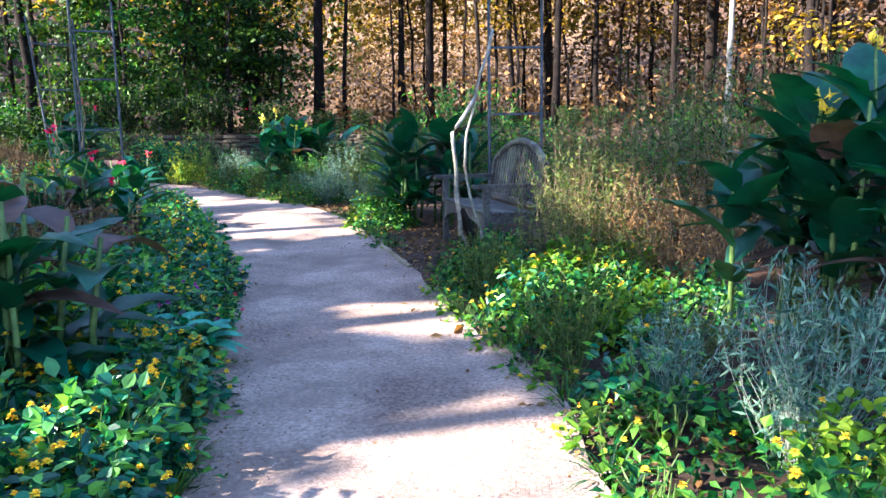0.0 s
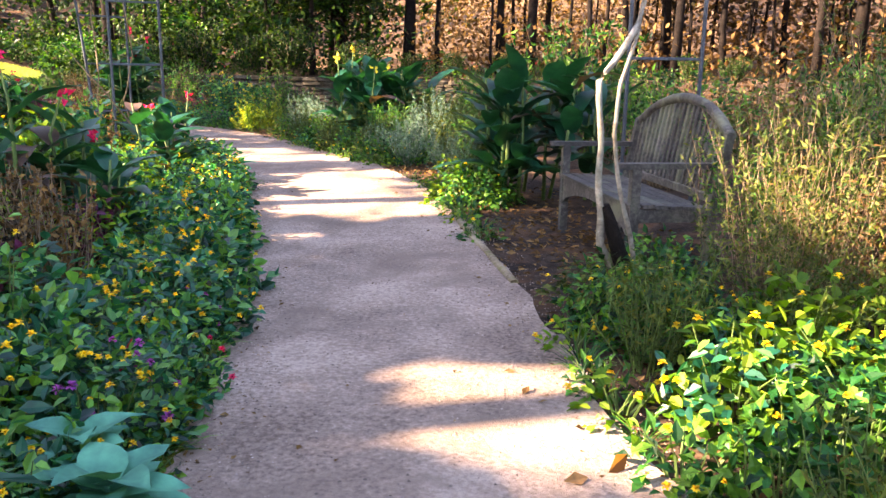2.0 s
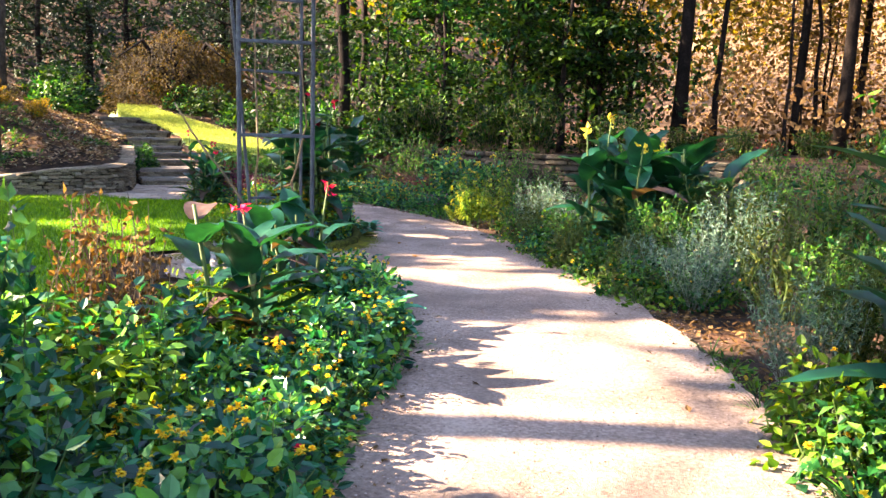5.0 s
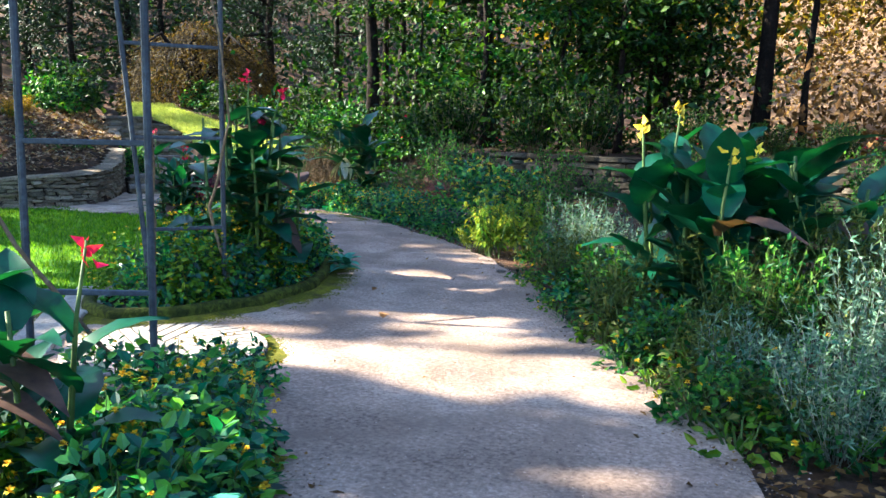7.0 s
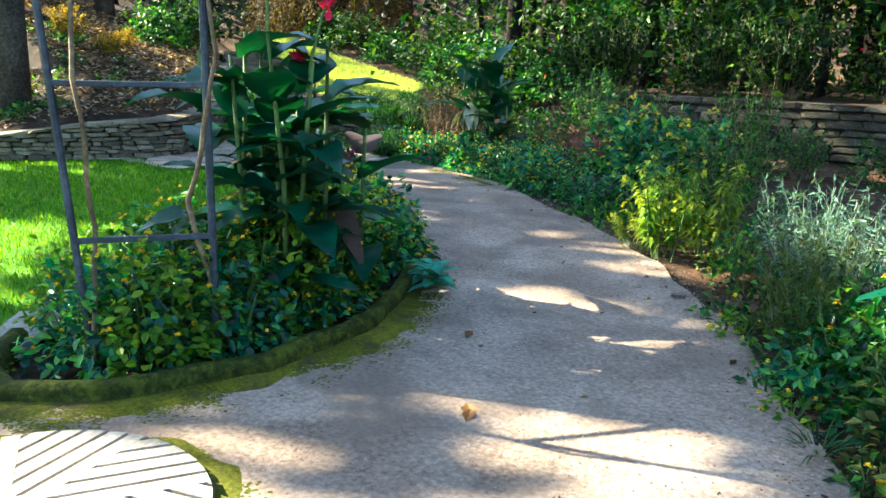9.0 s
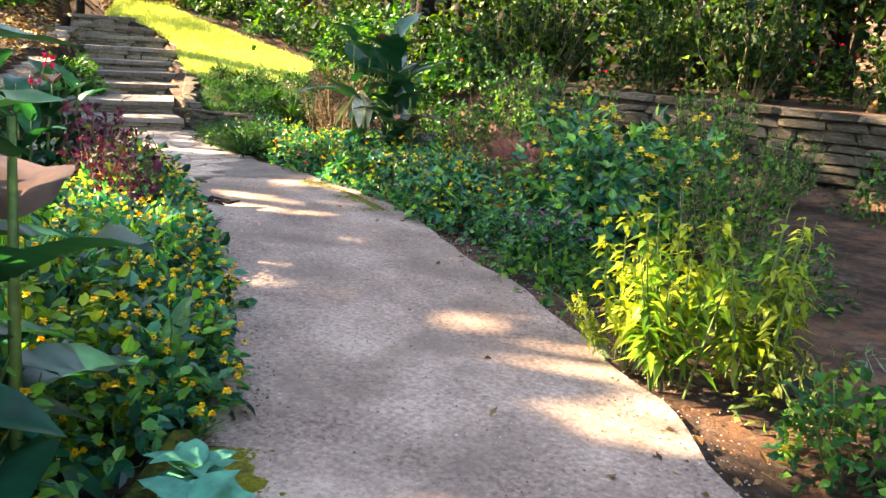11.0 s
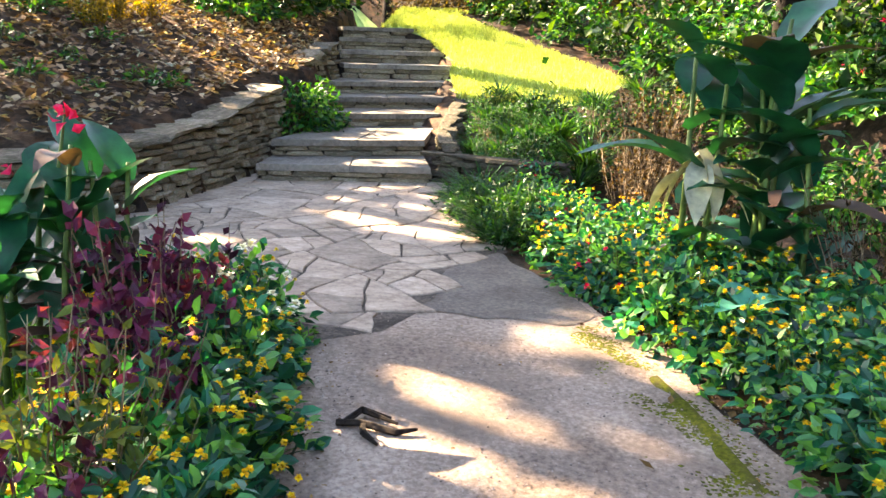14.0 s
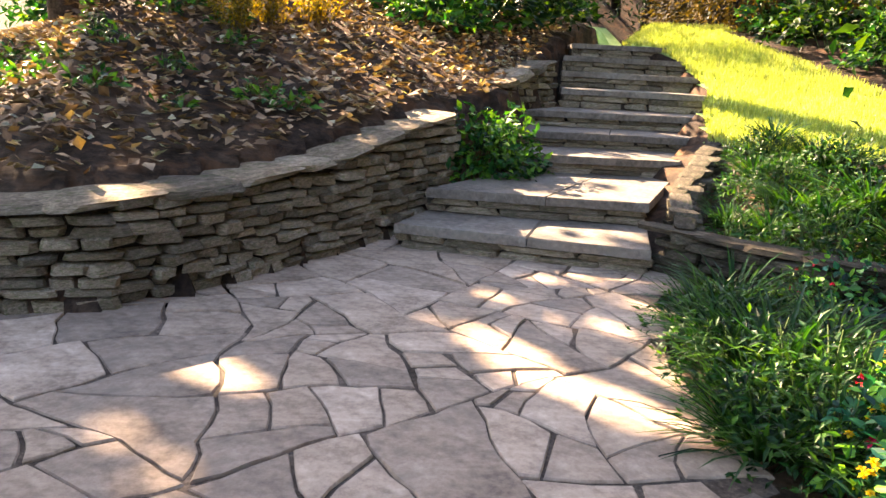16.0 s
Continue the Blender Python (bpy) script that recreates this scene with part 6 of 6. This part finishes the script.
thin = [(rt.uniform(-3, 12), rt.uniform(25.5, 38)) for k in range(34)] + [(rt.uniform(7, 16), rt.uniform(10, 26)) for k in range(16)]
plant_trees([lambda: make_tree(421, 9, 0.055, (1.0, 2.6), 0.7, L_RUST, BARK, 260, 0.2, 0.13, 8, "thin bare sapling with a few rust leaves", "sapling"), lambda: make_tree(422, 8, 0.045, (0.9, 2.4), 0.65, L_GOLD, BARK, 240, 0.2, 0.12, 8, "thin sapling with a few yellow leaves", "sapling")], thin, "woodland saplings")
# added trees: their high crowns keep the sun off the trunks further along
plant_trees([lambda: make_tree(425, 14, 0.2, (3.0, 3.2), 0.72, L_WOOD, BARK, 2600, 0.4, 0.28, 12, "tall dense tree added to shade the woods behind")], [(-12.0, 28.2), (-9.0, 27.6), (-14.5, 29.5), (-7.6, 29.0)], "dense woodland trees")
# up the slope on the lawn side
plant_trees([lambda: make_tree(431, 13, 0.19, (3.2, 3.4), 0.76, L_WOOD, BARKGREY, 1800, 0.3, 0.2, 10, "large grey-barked tree on the mulched bank")], [(-14.95, 15.9, 1.0), (-20.5, 20.0, 1.0), (-24.5, 19.5, 1.1), (-21.0, 16.0, 0.9)], "trees on the bank")
plant_trees([lambda: make_tree(441, 8, 0.16, (2.2, 3.6), 0.5, L_CONE, BARK, 3400, 0.2, 0.07, 16, "dark dense evergreen on the slope", "evergreen", 0.02, 0.3, None, -1.0)], [(-33, 30.5, 1.3), (-36, 28, 1.3), (-31, 33.5, 1.2), (-38, 32, 1.4), (-24.0, 33.0, 1.1), (-19.4, 31.4, 0.8), (-35, 35, 1.3), (-28, 37, 1.2), (-26.5, 20.5, 0.7), (-29.0, 22.5, 0.8)], "evergreens")


def make_dome(seed):
    """A weeping tree: a broad mound of fine hanging leaves over a short twisted trunk."""
    rng = np.random.default_rng(seed)
    t = thing("weeping_maple", "broad domed weeping maple with bronze autumn leaves", "tree")
    b = Bag()
    for k in range(7):
        a = k * 0.9
        b.add(*tube([[0, 0, -0.2], [math.cos(a) * 0.3, math.sin(a) * 0.3, 1.0], [math.cos(a) * 1.2, math.sin(a) * 1.2, 2.2], [math.cos(a) * 2.0, math.sin(a) * 2.0, 1.6]], [0.14, 0.1, 0.06, 0.02], 6))
    part("trunk", b.mesh("trunk", BARK, True), t)
    f = Bag()
    n = 20000
    d = ball_dirs(rng, n, -0.05)
    lump = 0.92 + 0.1 * np.sin(d[:, 0] * 7 + 2 * d[:, 2]) * np.cos(d[:, 1] * 6)
    P = d * [2.5, 2.5, 2.75] * (rng.uniform(0.82, 1.0, (n, 1)) * lump[:, None])
    D = unit(d * [1, 1, 0.2] + [0, 0, -0.55] + rng.normal(0, 0.35, (n, 3)))
    f.add(*leaves(P, D, d + rng.normal(0, 0.3, (n, 3)), 0.11 * rng.uniform(0.6, 1.3, n), 0.045, 0.1, 0.2))
    part("crown", f.mesh("crown", L_MAPLE), t)
    return t


dome = make_dome(450)
dome.matrix_basis = pose(-21.2, 26.9, height(-21.2, 26.9) - 0.05) @ Matrix.Diagonal((1.05, 1.05, 0.98, 1))
plant_trees([lambda: make_lantana(455, nf=0, mat=L_WOOD, name="slope_shrub", label="rounded dark green shrub beside the grass slope", n=900, r=0.8, h=1.0, ll=0.13, lw=0.07, cat="shrub"), lambda: make_lantana(456, nf=0, mat=L_FERN, name="slope_shrub", label="leafy green shrub beside the grass slope", n=900, r=0.8, h=1.0, ll=0.14, lw=0.08, cat="shrub")],
            [(-14.2, 24.75, 0.75), (-15.1, 25.1, 0.85), (-16.1, 25.2, 0.9), (-17.2, 25.3, 0.95), (-18.4, 25.4, 1.0), (-19.6, 25.6, 1.0), (-13.4, 24.0, 0.8), (-12.4, 23.6, 0.8), (-13.6, 25.6, 1.1), (-15.0, 26.4, 1.2), (-16.8, 26.9, 1.2), (-11.6, 23.8, 0.8), (-12.6, 25.0, 1.1), (-10.6, 22.3, 0.7), (-11.6, 22.5, 0.7), (-13.4, 23.2, 0.6), (-19.4, 20.9, 1.2), (-18.6, 20.2, 1.0), (-20.6, 22.0, 1.1), (-22.2, 23.0, 1.0), (-21.8, 17.6, 1.1), (-23.0, 18.4, 1.2), (-22.4, 19.6, 1.1), (-24.4, 17.2, 1.3), (-25.2, 19.2, 1.3), (-23.4, 15.8, 1.2), (-21.2, 19.0, 0.9)], "slope shrubs")


def cloud(name, n, xr, yr, zr, size, mat, label, seed, category="woods"):
    """Leaves of far woods in one mesh."""
    rng = np.random.default_rng(seed)
    nc = n // 26
    C = np.column_stack([rng.uniform(*xr, nc), rng.uniform(*yr, nc), rng.uniform(*zr, nc)])
    C[:, 2] += [height(x, y) for x, y in C[:, :2]]
    P = C[rng.integers(0, nc, n)] + rng.normal(0, 1, (n, 3)) * [1.1, 1.1, 0.6]
    b = Bag()
    b.add(*leaves(P, rng.normal(0, 1, (n, 3)), rng.normal(0, 0.7, (n, 3)) + [0, 0, 0.6], size * rng.uniform(0.6, 1.4, n), size * 0.62, 0.1, 0.1))
    return tagged(new(name, b.mesh(name, mat)), label, category, kind="stuff")


cloud("far_woods", 18000, (-8, 5), (38, 58), (0, 13), 0.2, L_TAN, "distant sunlit woods in tan and orange autumn leaf", 1)
cloud("far_woods", 9000, (-6, 5), (30, 40), (1.5, 9), 0.14, L_TAN, "woods behind in orange autumn leaf", 11)
cloud("far_woods", 9000, (4, 17), (24, 42), (1.5, 9), 0.24, L_DUSK, "woods behind in dull brown autumn leaf", 13)
cloud("far_woods", 4000, (-12, 8), (30, 38), (3, 10), 0.24, L_GOLD, "woods behind in yellow autumn leaf", 12)
cloud("far_woods", 7000, (-20, 12), (37, 58), (3, 14), 0.4, L_GOLD, "distant woods in golden autumn leaf", 2)
cloud("far_woods", 11000, (-40, -6), (34, 58), (0, 14), 0.45, L_WOOD, "distant dark green woods", 3)
cloud("far_woods", 7000, (5, 34), (34, 58), (0, 13), 0.45, L_DUSK, "distant woods in dull brown leaf", 15)
cloud("far_woods", 7000, (14, 34), (4, 44), (0, 13), 0.42, L_DUSK, "distant woods in dull brown leaf", 4)
cloud("far_woods", 7000, (-58, -38), (27, 54), (0, 14), 0.6, L_CONE, "distant dark evergreen woods", 5)
cloud("undergrowth", 7000, (-5, 14), (25.5, 38), (0.0, 0.9), 0.2, L_DRY, "brown woodland undergrowth and fallen leaves", 6, "undergrowth")
cloud("undergrowth", 4500, (-15, -6.3), (24.6, 31), (0.1, 2.0), 0.18, L_WOOD, "dark green woodland undergrowth", 7, "undergrowth")

# ---- small things on the ground ----
rl = np.random.default_rng(77)


def scatter(name, label, category, pts, mat, ll, lw, tilt=0.25, lift=0.006):
    n = len(pts)
    P = np.array([(x, y, height(x, y) + lift - 0.01) for x, y in pts])
    a = rl.uniform(0, 6.283, n)
    D = np.column_stack([np.cos(a), np.sin(a), rl.normal(0, tilt, n)])
    b = Bag()
    b.add(*leaves(P, D, np.tile([0, 0, 1.0], (n, 1)) + rl.normal(0, tilt, (n, 3)), ll * rl.uniform(0.5, 1.2, n), lw * rl.uniform(0.6, 1.2, n), 0.2, -0.1))
    return tagged(new(name, b.mesh(name, mat)), label, category, kind="stuff")


def near_line(line, off, spread, n):
    out, total = [], length_of(line)
    for k in range(n):
        p, w, _, _ = along(line, rl.uniform(0, total - 0.01))
        o = off + rl.normal(0, spread)
        out.append((p.x - w.y * o, p.y + w.x * o))
    return out


bank = [(x, y) for x, y in zip(rl.uniform(-22, -13.3, 20000), rl.uniform(13.2, 23, 20000)) if seg_near(x, y, BANK_LINE)[1] > 0 and seg_near(x, y, BANK_LINE)[0] > 0.3]
scatter("leaf_litter", "fallen brown and tan leaves on the mulched bank", "fallen leaves", bank, L_LITTER, 0.10, 0.065, 0.3, 0.03)
scatter("leaf_litter", "pale fallen leaves on the mulched bank", "fallen leaves", bank[::7], L_PALE, 0.075, 0.06, 0.3, 0.035)
beds = [p for p in near_line(PATH_R, -0.5, 0.45, 3800) + [(BARE[0] + rl.normal(0, 0.35), BARE[1] + rl.normal(0, 0.35)) for k in range(260)] + [(-0.2 + rl.normal(0, 0.4), 8.6 + rl.normal(0, 0.7)) for k in range(420)] if seg_near(p[0], p[1], PATH_R)[1] > 0]
scatter("leaf_litter", "fallen leaves on the soil of the far bed", "fallen leaves", beds, L_DRY, 0.06, 0.035, 0.3, 0.012)
scatter("leaf_litter", "fallen leaves scattered on the gravel path", "fallen leaves", near_line(PATH_R, 0.1, 0.16, 130) + near_line(PATH_L, -0.1, 0.12, 90) + near_line(PATH_R, 0.9, 0.4, 26), L_DRY, 0.05, 0.03, 0.2, 0.018)
crumbs = near_line(PATH_R[1:], 0.07, 0.09, 2600) + near_line(PATH_L[1:], -0.08, 0.09, 1800) + near_line(PATH_L2, -0.08, 0.09, 900) + near_line(PATH_R[1:], 0.8, 0.5, 500)
scatter("leaf_crumbs", "dark crumbs of dry leaf and grit along the path edges", "debris", crumbs, L_DRY, 0.022, 0.013, 0.2, 0.014)
scatter("fallen_leaf", "red-brown fallen leaf on the gravel", "leaf", [(0.03, 5.0), (0.06, 5.02), (0.0, 4.98)], L_RUST, 0.12, 0.06, 0.3, 0.025)
scatter("fallen_leaf", "dry brown fallen leaf on the gravel", "leaf", [(-5.01, 13.7), (-5.56, 14.32), (-5.05, 13.73)], L_RUST, 0.12, 0.07, 0.3, 0.025)
scatter("fallen_leaf", "large pinkish fallen leaf on the bed", "leaf", [(-4.6, 15.5), (-4.45, 15.45)], L_WILT, 0.22, 0.1, 0.1, 0.05)
chips = near_line(PATH_L[1:], -0.12, 0.13, 4200) + near_line(PATH_R[1:], 0.05, 0.13, 8500) + near_line(PATH_R[1:], 0.75, 0.42, 11000) + near_line(PATH_L2, -0.12, 0.13, 2000)
P = np.array([(x, y, 0.008) for x, y in chips])
bg = Bag()
s = rl.uniform(0.0015, 0.0065, len(P))[:, None]
oct_d = np.array([[1, 0, 0], [0, 1, 0], [-1, 0, 0], [0, -1, 0], [0, 0, 0.8]])
vv = (P[:, None] + oct_d[None] * s[:, None] * rl.uniform(0.6, 1.3, (len(P), 5, 1))).reshape(-1, 3)
ff = (np.array([[0, 1, 4], [1, 2, 4], [2, 3, 4], [3, 0, 4]])[None] + (np.arange(len(P)) * 5)[:, None, None]).reshape(-1, 3)
bg.add(vv, ff.tolist())
tagged(new("gravel_chips", bg.mesh("gravel_chips", GRIT)), "loose gravel chips along the edges of the path", "gravel", kind="stuff")

# twigs lying on the path
def twig(pts, r, label):
    b = Bag()
    for p in pts:
        b.add(*tube([(x, y, z) for x, y, z in p], [r] * (len(p) - 1) + [r * 0.4], 5))
    tagged(new("twig", b.mesh("twig", BARK)), label, "twig")


twig([[(-9.66, 17.52, 0.02), (-9.6, 17.58, 0.03), (-9.5, 17.66, 0.018), (-9.47, 17.73, 0.026)], [(-9.64, 17.53, 0.02), (-9.68, 17.63, 0.035), (-9.6, 17.7, 0.018)], [(-9.58, 17.58, 0.026), (-9.52, 17.55, 0.035), (-9.46, 17.57, 0.014)], [(-9.67, 17.63, 0.034), (-9.54, 17.69, 0.025)]], 0.013, "forked dark twig with curled bark on the gravel")
twig([[(0.9, 4.0, 0.02), (1.1, 4.3, 0.12), (1.2, 4.7, 0.3)], [(1.1, 4.3, 0.12), (1.3, 4.4, 0.35)]], 0.012, "bare fallen branch among the plants")
tagged(new("stone", rock_mesh("stone", STEP, rs, 0.07, 0.05, 0.035)), "small pale stone at the path edge", "stone").matrix_basis = pose(-0.1, 6.22, 0.02, 0, 0, 20)
tagged(new("stone", rock_mesh("stone", STEP, rs, 0.07, 0.05, 0.03)), "small pale stone at the path edge", "stone").matrix_basis = pose(-5.15, 15.75, 0.015, 0, 0, 50)


def turf_blades(name, pts, hgt, label, mat=L_GRASS):
    n = len(pts)
    P = np.array([(x, y, height(x, y)) for x, y in pts])
    a = rl.uniform(0, 6.283, n)
    S = np.column_stack([np.cos(a), np.sin(a), np.zeros(n)]) * 0.006
    T = P + np.column_stack([rl.normal(0, 0.018, n), rl.normal(0, 0.018, n), hgt * rl.uniform(0.6, 1.2, n)])
    v = np.stack([P - S, P + S, T], 1).reshape(-1, 3)
    b = Bag()
    b.add(v, [(3 * k, 3 * k + 1, 3 * k + 2) for k in range(n)])
    return tagged(new(name, b.mesh(name, mat)), label, "grass", kind="stuff")


turf_blades("grass", [(x, y) for x, y in zip(rl.uniform(-14.5, -5.5, 90000), rl.uniform(9, 17, 90000)) if inside(x, y, LAWN)], 0.05, "short green lawn grass")
turf_blades("grass", [(x, y) for x, y in zip(rl.uniform(-24, -14, 150000), rl.uniform(21.8, 28, 150000)) if inside(x, y, HILL)], 0.08, "grass of the slope beside the steps, painted sun-bright", L_HILL)
turf_blades("grass", [(x, y) for x, y in zip(rl.uniform(-9, -3, 14000), rl.uniform(2, 10, 14000)) if inside(x, y, LAWN)], 0.06, "lawn grass beside the flower bed")
